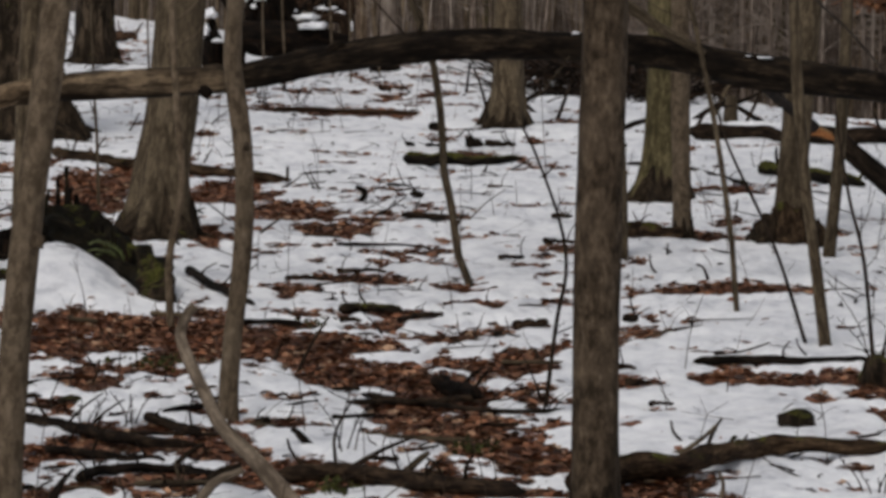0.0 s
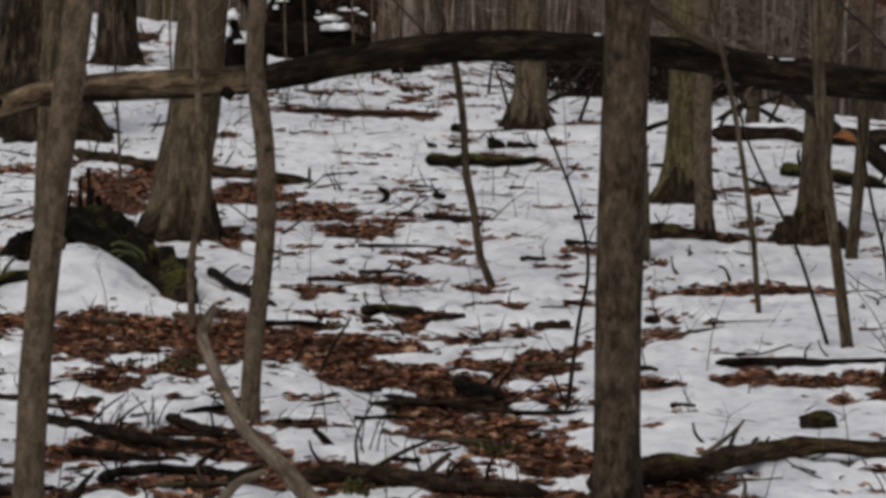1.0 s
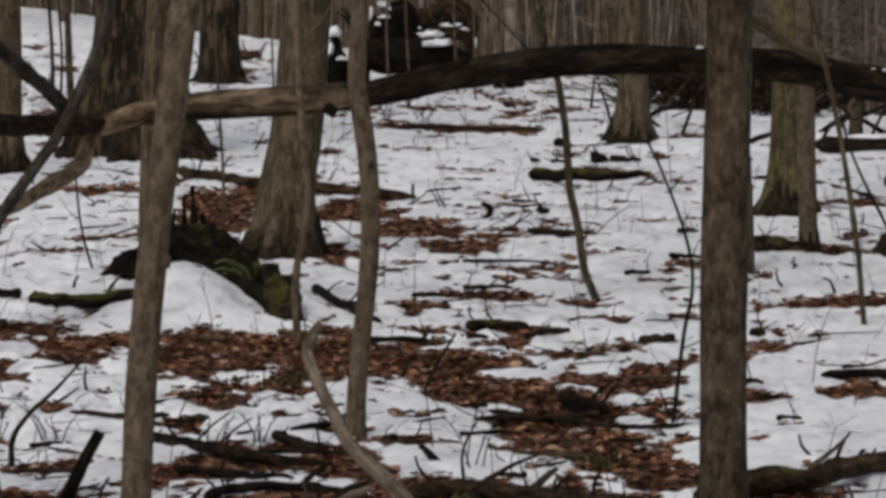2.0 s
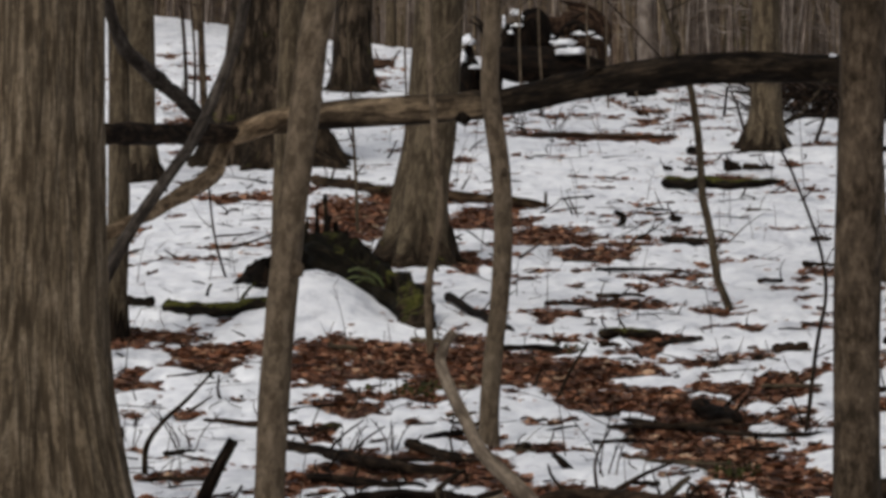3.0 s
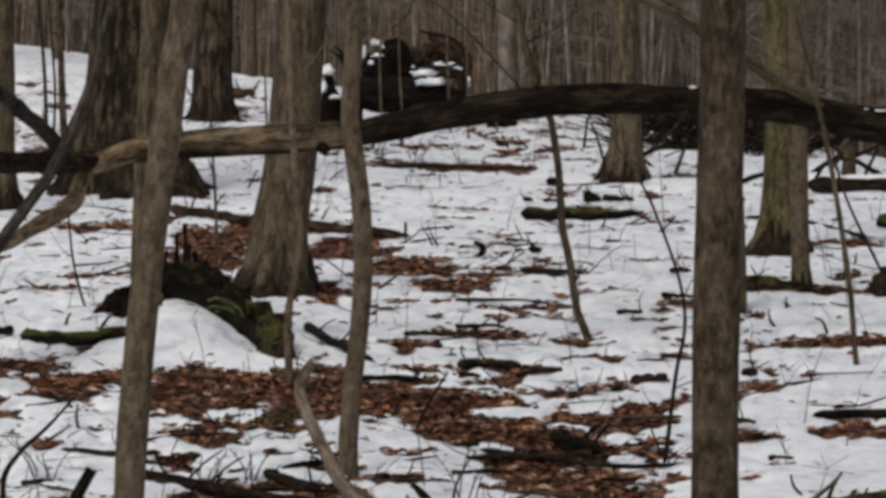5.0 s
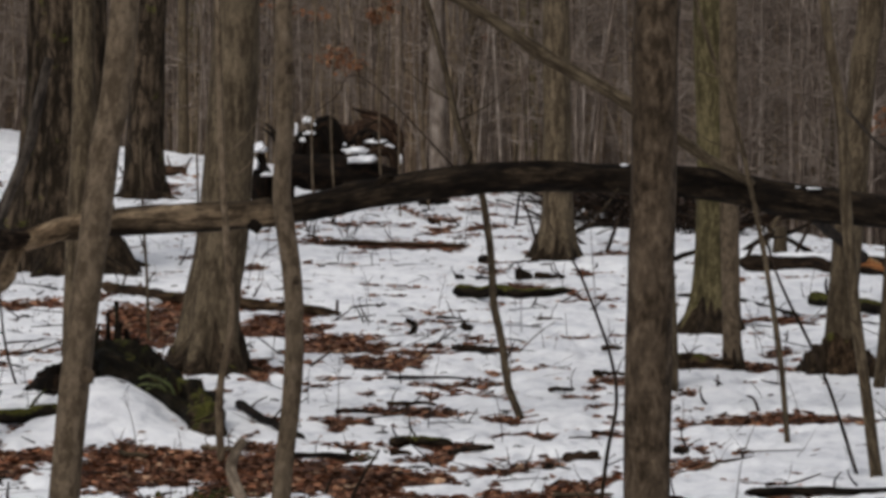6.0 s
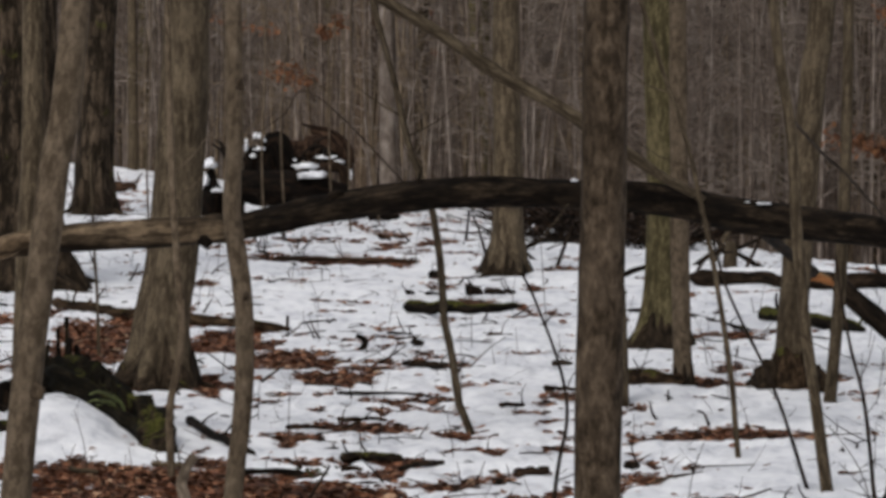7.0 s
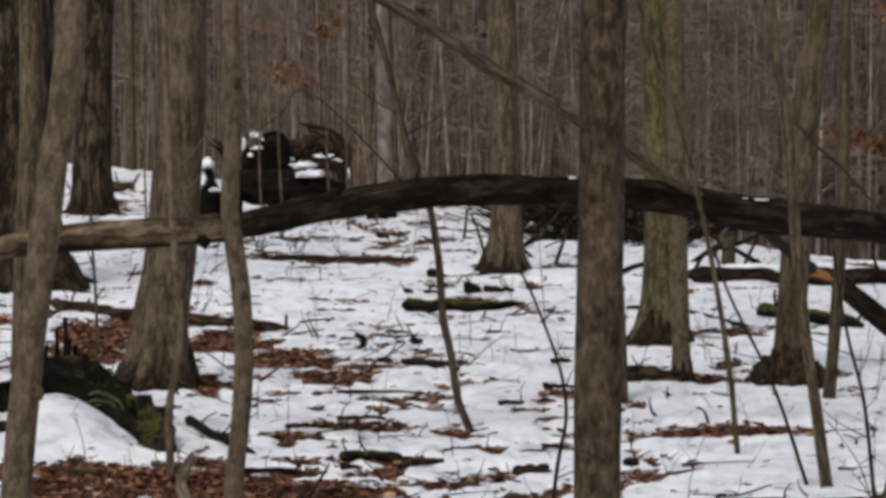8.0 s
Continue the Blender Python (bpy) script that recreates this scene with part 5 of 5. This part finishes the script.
stick([(0.965, 22.355, -0.184), (1.078, 22.355, -0.139), (1.165, 22.355, -0.074), (1.21, 22.355, -0.029)], 0.034, 0.012, "short forked dead branch lying on snow", 27, BARK_GREY)
stick([(1.158, 21.655, -0.221), (1.182, 21.655, -0.245), (1.226, 21.655, -0.313)], 0.022, 0.03, "thin grey stick leaning on a log", 28, BARK_PALE)

# ---- low green plants in the litter ----
def tuft(place, size, seed, label, leaves=60):
    trng = random.Random(seed)
    g = Geo()
    for k in range(leaves):
        x, y = place[0] + trng.gauss(0, size), place[1] + trng.gauss(0, size)
        g.leaf((x, y, land(x, y) + abs(trng.gauss(0.02, 0.02))), trng.uniform(0.02, 0.045), trng.uniform(0, 6.28), trng.gauss(-0.5, 0.5), trng.gauss(0, 0.6), trng.uniform(-.2, .3), trng)
    ob = new("moss_clump", g.mesh("moss_clump", MOSS, False))
    return tagged(ob, label, "moss", kind="stuff")


tuft((0.128, 22.52), 0.07, 1, "green mossy clump among wet leaves", 110)
tuft((-0.725, 27.48), 0.06, 2, "small olive moss clump at the snow's edge")
tuft((1.266, 22.37), 0.04, 3, "thin green moss beside a dark log", 40)
tuft((-1.44, 25.815), 0.10, 4, "dull green moss among leaf litter", 90)
tuft((-0.456, 21.015), 0.05, 5, "small moss clump beside a wet log", 60)

# ---- low bare shrubs ----
def shrub(place, stems, height, seed, label):
    srng = random.Random(seed)
    z = land(*place)
    root = empty("shrub", (*place, z))
    for k in range(stems):
        a, ln = srng.uniform(0, 6.28), height * srng.uniform(0.5, 1.1)
        o = np.array([place[0] + srng.gauss(0, .03), place[1] + srng.gauss(0, .03), z - 0.03])
        d = np.array([math.cos(a) * 0.45, math.sin(a) * 0.45, 1.0])
        way = through_points([o, o + d * ln * 0.5 + np.array([0, 0, 0.05 * ln]), o + d * ln + np.array([math.cos(a), math.sin(a), 0]) * ln * 0.2], 9)
        g = Geo()
        g.tube(way, np.linspace(0.0045, 0.0018, 9), 5, 0.1, k)
        for q in range(4):
            i = srng.randint(3, 8)
            e = way[i] + np.array([srng.gauss(0, .5), srng.gauss(0, .5), srng.uniform(0.1, 0.7)]) * 0.22 * ln
            g.tube([way[i], (way[i] + e) / 2 + np.array([0, 0, 0.01]), e], [0.0025, 0.002, 0.001], 4, caps=False)
        part("stem", g, TWIG, root)
    return tagged(root, label, "shrub")


shrub((-1.47, 46.57), 6, 0.5, 34, "dark dead twigs sticking out of the snow")
shrub((-3.80, 52.94), 6, 0.5, 33, "dark dead twigs sticking out of the snow")
shrub((-3.39, 49.45), 6, 0.5, 32, "dark dead twigs sticking out of the snow")
shrub((-1.25, 44.29), 6, 0.34, 31, "dark dead twigs sticking out of the snow")
shrub((-1.54, 43.89), 6, 0.34, 30, "dark dead twigs sticking out of the snow")
shrub((2.175, 25.335), 9, 0.62, 1, "bare thin-stemmed shrub in snow beside a mossy stone")
shrub((1.795, 21.085), 5, 0.16, 2, "tiny bare shrub poking from snow")
shrub((-1.671, 23.57), 5, 0.18, 3, "low bare shrub in snow")
shrub((-1.448, 23.58), 5, 0.20, 4, "low bare shrub among fallen branches")
shrub((-0.459, 22.315), 4, 0.30, 5, "low bare shrub in snow")
shrub((-2.725, 23.805), 6, 0.22, 6, "low bare shrub beside an old trunk")
shrub((-2.39, 23.535), 5, 0.24, 7, "low bare shrub in snow")
shrub((-2.094, 31.35), 3, 0.30, 8, "few bare stems beside a stump")

# ---- short pieces of dead wood on the snow ----
for k, (x0, y0, x1, y1, w, mat) in enumerate([
    (-0.12, 42.05, -0.00, 41.92, 0.05, BARK_DARK),
    (0.18, 40.07, 0.31, 40.00, 0.07, BARK_DARK),
    (0.33, 40.22, 0.58, 40.18, 0.05, BARK_WETBROWN),
    (-0.41, 36.67, -0.23, 36.56, 0.02, BARK_DARK),
    (-0.21, 35.40, -0.14, 35.36, 0.05, BARK_DARK),
    (0.32, 36.38, 0.50, 36.27, 0.025, BARK_WETBROWN),
    (-0.60, 46.91, -0.48, 46.79, 0.05, BARK_BROWN),
    (-0.30, 40.30, -0.23, 40.20, 0.04, BARK_DARK),
    (-0.14, 40.30, -0.03, 40.18, 0.03, BARK_DARK),
    (-0.73, 50.07, -0.42, 50.05, 0.08, BARK_DARK),
    (0.33, 30.50, 0.49, 30.41, 0.03, BARK_WETBROWN),
    (-3.58, 54.83, -3.30, 54.73, 0.09, BARK_BROWN),
    (-0.66, 31.20, -0.14, 31.17, 0.02, BARK_DARK),
    (0.71, 33.22, 0.85, 33.15, 0.03, BARK_WETBROWN),
    (0.98, 27.37, 1.05, 27.31, 0.04, BARK_DARK),
    (0.89, 24.76, 1.02, 24.69, 0.035, BARK_WETBROWN),
    (0.98, 24.06, 1.10, 24.05, 0.02, BARK_WETBROWN),
    (0.83, 25.40, 0.97, 25.36, 0.03, BARK_BROWN),
    (-0.92, 29.43, -0.69, 29.44, 0.025, BARK_WETBROWN),
    (-0.63, 29.83, -0.33, 29.80, 0.028, BARK_RUST),
    (-0.22, 33.26, 0.04, 33.07, 0.035, BARK_WETBROWN),
    (-0.56, 27.47, -0.44, 27.45, 0.03, BARK_RUST),
    (0.62, 31.42, 0.83, 31.40, 0.03, BARK_WETBROWN),
]):
    word = {BARK_DARK: "black wet", BARK_WETBROWN: "wet brown", BARK_BROWN: "reddish brown", BARK_RUST: "rusty brown"}[mat]
    log([(x0, y0), ((x0 + x1) / 2, (y0 + y1) / 2 + 0.05), (x1, y1)], w, mat, "short piece of " + word + " dead wood lying on snow", 500 + k, rise=0.8, name="dead_wood", stubs=k % 3, rough=0.3, taper=0.5)["group"] = "pieces of dead wood"

# ---- fallen branches lying about ----
brng = random.Random(77)
for k in range(44):
    y = 19.4 + 9.5 * brng.random() ** 1.4
    x = brng.uniform(-0.14, 0.02 if y < 27 else 0.08) * y
    if abs(x + 2.1) < 0.8 and 28 < y < 30.5:
        continue
    ln, a = 0.12 + 0.55 * brng.random() ** 1.6, brng.choice((0, 3.14)) + brng.gauss(0, 0.5)
    bend = brng.uniform(-.3, .3)
    dx, dy = math.cos(a) * ln, math.sin(a) * ln
    log([(x, y), (x + dx * 0.5 - dy * bend, y + dy * 0.5 + dx * bend), (x + dx, y + dy)], brng.uniform(0.010, 0.030), (BARK_LOG, BARK_WETBROWN, BARK_GREY)[k % 3],
        "fallen " + ("thin dark", "wet brown", "greyish brown")[k % 3] + " branch lying in leaves and snow", 300 + k, rise=0.5, name="fallen_branch", stubs=k % 3)["group"] = "fallen branches"

# ---- dead leaves, twigs and seedlings too many to count ----
rng = random.Random(5)
crng = np.random.RandomState(4)


def scatter(count, y0, y1, power=1.0):
    y = y0 + (y1 - y0) * crng.rand(count) ** power
    x = (-0.150 + 0.245 * crng.rand(count)) * y
    return x, y


x, y = scatter(420000, 18.5, 60, 1.45)
depth = snow_depth(x, y)
keep = depth < 0.005 + 0.012 * crng.rand(len(x)) ** 3
x, y, depth = x[keep], y[keep], depth[keep]
z = ground(x, y)
g = Geo()
for px, py, pz in zip(x, y, z):
    g.leaf((px, py, pz + rng.uniform(0.002, 0.02)), 0.018 + 0.066 * rng.random() ** 1.8, rng.uniform(0, 6.28), rng.gauss(0, 0.17), rng.gauss(0, 0.17), rng.uniform(-0.16, 0.22), rng)
tagged(new("leaf_litter", g.mesh("leaf_litter", LITTER, False)), "wet brown fallen leaves lying where snow has melted", "leaves", kind="stuff")

x, y = scatter(750, 18.5, 60, 1.0)
g = Geo()
for px, py in zip(x, y):
    g.leaf((px, py, land(px, py) + 0.008), 0.025 + 0.06 * rng.random() ** 2, rng.uniform(0, 6.28), rng.gauss(0, 0.15), rng.gauss(0, 0.15), rng.uniform(-0.12, 0.18), rng)
tagged(new("loose_leaves", g.mesh("loose_leaves", LITTER, False)), "single brown leaves lying on the snow", "leaves", kind="stuff")

x, y = scatter(2300, 18.5, 56, 1.1)
keep = (x < 0.35 + 0.012 * (y - 22)) | (crng.rand(len(x)) < 0.30)
x, y = x[keep], y[keep]
g = Geo()
for px, py in zip(x, y):
    a, ln = rng.uniform(0, 6.28), 0.05 + 0.34 * rng.random() ** 2.4
    z = land(px, py)
    dx, dy = math.cos(a) * ln / 2, math.sin(a) * ln / 2
    up = rng.uniform(0.0, 0.03) if rng.random() < 0.75 else rng.uniform(0.03, 0.14)
    r = 0.002 + 0.0085 * rng.random() ** 2.2
    bend = rng.uniform(-.25, .25) * ln
    tip = np.array([px + dx, py + dy, max(land(px + dx, py + dy), z) + up])
    mid = np.array([px - dy * bend / ln * 2, py + dx * bend / ln * 2, z + r * 0.6 + up * 0.4])
    g.tube(through_points([(px - dx, py - dy, z - 0.004), mid, tip], 7), np.linspace(r, r * 0.5, 7), 5, 0.2, caps=False, seed=rng.randint(0, 50))
    if rng.random() < 0.4:
        e = mid + np.array([rng.uniform(-.4, .4) * ln, rng.uniform(-.4, .4) * ln, rng.uniform(0.0, 0.25) * ln])
        g.tube(through_points([mid, (mid + e) / 2 + np.array([0, 0, 0.01]), e], 4), np.linspace(r * 0.6, r * 0.3, 4), 4, caps=False)
tagged(new("twigs", g.mesh("twigs", TWIG)), "dark fallen twigs strewn over snow and leaves", "twigs", kind="stuff")

x, y = scatter(150, 19, 50, 1.2)
g = Geo()
for px, py in zip(x, y):
    z, h = land(px, py), rng.uniform(0.08, 0.42)
    ex, ey = rng.uniform(-.35, .35) * h, rng.uniform(-.3, .3) * h
    stem = through_points([(px, py, z - 0.02), (px + ex * 0.3, py + ey, z + h * 0.5), (px + ex, py + ey, z + h)], 6)
    g.tube(stem, np.linspace(0.003, 0.0015, 6), 4, caps=False, seed=rng.randint(0, 50))
    for k in range(rng.randint(0, 3)):
        i = rng.randint(2, 5)
        g.tube([stem[i], stem[i] + np.array([rng.uniform(-.3, .3) * h, 0, rng.uniform(0.05, 0.3) * h])], [0.0018, 0.001], 3, caps=False)
tagged(new("seedlings", g.mesh("seedlings", TWIG)), "thin bare seedlings poking through the snow", "seedlings", kind="stuff")

# ---- the wood behind ----
rng = random.Random(9)
stock = []
for k in range(8):
    mat = (BARK_GREY, FAR_BARK, BARK_PALE, BARK_GREEN, FAR_BARK, FAR_PALE, BARK_PALE, FAR_BARK)[k]
    lean = rng.uniform(-.25, .25)
    t = tree([(0.0, 300.0 + 3 * k, 0), (lean * 0.3, 300.0 + 3 * k, 60.0), (lean, 300.0 + 3 * k, 64.0)], (0.26, 0.20, 0.16, 0.30, 0.34, 0.22, 0.12, 0.18)[k], rng.uniform(14, 21), mat, "bare forest tree with " + ("grey-brown", "brown", "pale grey", "greenish", "grey", "brown", "pale", "dull brown")[k] + " bark among many others", flare=0.3, sides=14, seed=200 + k, start=0.22, limbs=18, upright=True)
    t["group"] = "trees of the wood"
    stock.append(t)
taken = []
count = 0
while count < 130:
    y = 54 + 50 * rng.random() ** 1.2
    x = rng.uniform(-0.17, 0.13) * y
    if y < 53 - 2.2 * x + 1.0 and y < 60:
        continue
    if any((x - a) ** 2 + (y - b) ** 2 < 0.5 for a, b in taken):
        continue
    taken.append((x, y))
    s = rng.uniform(0.45, 1.0)
    m = Matrix.Translation((x, y, float(ground(x, y)))) @ Euler((rng.gauss(0, .02), rng.gauss(0, .03), rng.uniform(0, 6.28))).to_matrix().to_4x4() @ Matrix.Diagonal((s, s, rng.uniform(0.85, 1.1), 1))
    src = stock[rng.randrange(8)]
    if count < 8:
        src = stock[count]
        src.matrix_basis = m
    else:
        copy_thing(src, m)
    count += 1

# the same wood added unseen beside and behind the standpoint, also dimming low skylight
count = 0
while count < 110:
    x, y = rng.uniform(-45, 45), rng.uniform(-38, 85)
    if abs(x + 0.02 * y) < 2.5 + 0.17 * max(y, 0) or x * x + y * y < 12:
        continue
    if any((x - a) ** 2 + (y - b) ** 2 < 5.0 for a, b in taken):
        continue
    taken.append((x, y))
    s = rng.uniform(0.9, 1.5)
    copy_thing(stock[rng.randrange(8)], Matrix.Translation((x, y, float(ground(x, y)))) @ Euler((rng.gauss(0, .02), rng.gauss(0, .02), rng.uniform(0, 6.28))).to_matrix().to_4x4() @ Matrix.Diagonal((s, s, rng.uniform(0.9, 1.1), 1)))
    count += 1

for mat, many, tone in ((FAR_BARK, 900, "grey-brown"), (FAR_PALE, 500, "pale grey"), (FAR_DARK, 400, "dark brown")):
    g = Geo()
    for k in range(many):
        y = 90 + 190 * rng.random() ** 1.2
        x = rng.uniform(-0.19, 0.15) * y
        z, h, r = float(ground(x, y)), rng.uniform(12, 20), rng.choice((0.05, 0.07, 0.09, 0.12, 0.16))
        ex = rng.gauss(0, 0.35)
        g.tube([(x, y, z - 0.3), (x + ex * 0.4, y, z + h * 0.4), (x + ex, y, z + h)], [r, r * 0.8, r * 0.15], 6, caps=False, seed=k % 97)
        for q in range(5):
            u = rng.uniform(0.08, 0.9)
            o = np.array([x + ex * u, y, z + h * u])
            d = np.array([rng.choice((-1, 1)) * rng.uniform(0.5, 1.6), rng.uniform(-.6, .6), rng.uniform(0.4, 1.8)])
            g.tube([o, o + d], [r * 0.25, 0.008], 3, caps=False, seed=k % 97)
    tagged(new("far_woods", g.mesh("far_woods", mat)), "dense " + tone + " bare trunks of the distant wood", "woods", kind="stuff")

for mat, many, tone in ((FAR_PALE, 2600, "pale"), (FAR_BARK, 2200, "brown")):
    g = Geo()
    for k in range(many):
        y = 50 + 95 * rng.random() ** 1.2
        x = rng.uniform(-0.18, 0.14) * y
        if y < 53 - 2.2 * x + 1.5:
            continue
        z, h, r = float(ground(x, y)), rng.uniform(2, 8), rng.uniform(0.006, 0.026)
        ex = rng.gauss(0, 0.09) * h
        ps = through_points([(x, y, z - 0.1), (x + ex * 0.3 + rng.gauss(0, .05), y, z + h * 0.5), (x + ex, y, z + h)], 6)
        g.tube(ps, np.linspace(r, r * 0.3, 6), 4, caps=False, seed=k % 83)
        for q in range(rng.randint(7, 15)):
            o = ps[rng.randint(1, 5)]
            d = np.array([rng.choice((-1, 1)) * rng.uniform(0.2, 1.0), rng.uniform(-.3, .3), rng.uniform(-0.1, 0.6)])
            g.tube([o, o + d * 0.5 + np.array([0, 0, 0.06]), o + d], [r * 0.4, r * 0.3, 0.003], 3, caps=False, seed=k % 83)
            for w in range(2):
                e = o + d * rng.uniform(0.3, 0.9)
                f = np.array([rng.gauss(0, 0.25), rng.gauss(0, 0.1), rng.gauss(0.1, 0.18)])
                g.tube([e, e + f * 0.5 + np.array([0, 0, 0.02]), e + f], [0.007, 0.006, 0.004], 3, caps=False, seed=k % 83)
    tagged(new("undergrowth", g.mesh("undergrowth", mat)), "thin " + tone + " bare saplings and brush filling the wood", "undergrowth", kind="stuff")


# dense low brush along the crest
g = Geo()
for k in range(1500):
    y = 56 + 40 * rng.random() ** 1.3
    x = rng.uniform(-0.18, 0.14) * y
    if y < 53 - 2.2 * x + 2.5:
        continue
    z, h, r = float(ground(x, y)), rng.uniform(1.2, 3.6), rng.uniform(0.008, 0.024)
    ex = rng.gauss(0, 0.08) * h
    ps = through_points([(x, y, z - 0.1), (x + ex * 0.2 + rng.gauss(0, .04), y, z + h * 0.5), (x + ex, y, z + h)], 5)
    g.tube(ps, np.linspace(r, r * 0.35, 5), 4, caps=False, seed=k % 71)
    for q in range(4):
        o = ps[rng.randint(1, 4)]
        d = np.array([rng.choice((-1, 1)) * rng.uniform(0.15, 0.6), rng.uniform(-.2, .2), rng.uniform(0.0, 0.5)])
        g.tube([o, o + d * 0.5 + np.array([0, 0, 0.04]), o + d], [r * 0.45, r * 0.35, 0.004], 3, caps=False, seed=k % 71)
tagged(new("undergrowth", g.mesh("undergrowth", CREST_BARK)), "dense thin tan saplings along the crest of the slope", "undergrowth", kind="stuff")


# ---- young beeches that keep dry leaves ----
def beech(points, seed, clusters, many=40):
    root = empty("young_beech", points[0])
    brng = random.Random(seed)
    g = Geo()
    p = [np.array(q, float) for q in points]
    p[0][2] = float(ground(p[0][0], p[0][1])) - 0.05
    g.tube(through_points(p, 20), np.linspace(0.022, 0.006, 20), 7, 0.1, seed)
    part("stem", g, BARK_PALE, root)
    for c in clusters:
        c = np.array(c, float)
        g = Geo()
        j = through_points(p, 20)
        o = j[np.argmin(np.abs(j[:, 2] - c[2] + 0.25))]
        g.tube(through_points([o, (o + c) / 2 + np.array([0, 0, 0.05]), c], 8), np.linspace(0.006, 0.002, 8), 4, caps=False)
        b = part("branch", g, BARK_PALE, root)
        g = Geo()
        for k in range(many):
            q = o + (c - o) * brng.uniform(0.45, 1.15) + np.array([brng.gauss(0, .05), brng.gauss(0, .05), brng.gauss(-0.02, .035)])
            g.leaf(q, brng.uniform(0.05, 0.085), brng.uniform(0, 6.28), brng.gauss(0.6, 0.4), brng.gauss(0, 0.5), brng.uniform(-0.2, 0.2), brng)
        tagged(part("leaves", g, DRY_LEAF, b, "curled dry orange leaves"), kind="stuff")
    return tagged(root, "young beech with dry orange leaves still hanging", "young tree")


beech([(4.15, 41.0, 0), (4.1, 41.0, 2.2), (4.05, 41.1, 4.5)], 1, [(3.24, 41, 2.158), (3.468, 41, 2.088), (3.377, 41, 2.112), (3.566, 41, 3.162), (3.148, 41, 2.191), (3.125, 41, 2.091), (3.536, 41, 2.033), (3.445, 41, 2.033)], 34)
beech([(-1.2, 56.0, 0), (-1.25, 56.0, 2.5), (-1.2, 56.1, 5.2)], 2, [(-1.755, 56, 3.113), (-1.881, 56, 3.076), (-1.662, 56, 3.137), (-1.126, 56, 3.683), (-1.315, 56, 3.572), (-2.376, 56, 3.661)])
beech([(0.1, 60.0, 0), (0.1, 60.0, 2.5), (0.05, 60.1, 5.5)], 3, [(-0.27, 60, 3.825), (-0.172, 60, 3.523), (-0.136, 60, 3.891), (-0.604, 60, 3.928), (-0.848, 60, 2.625)])
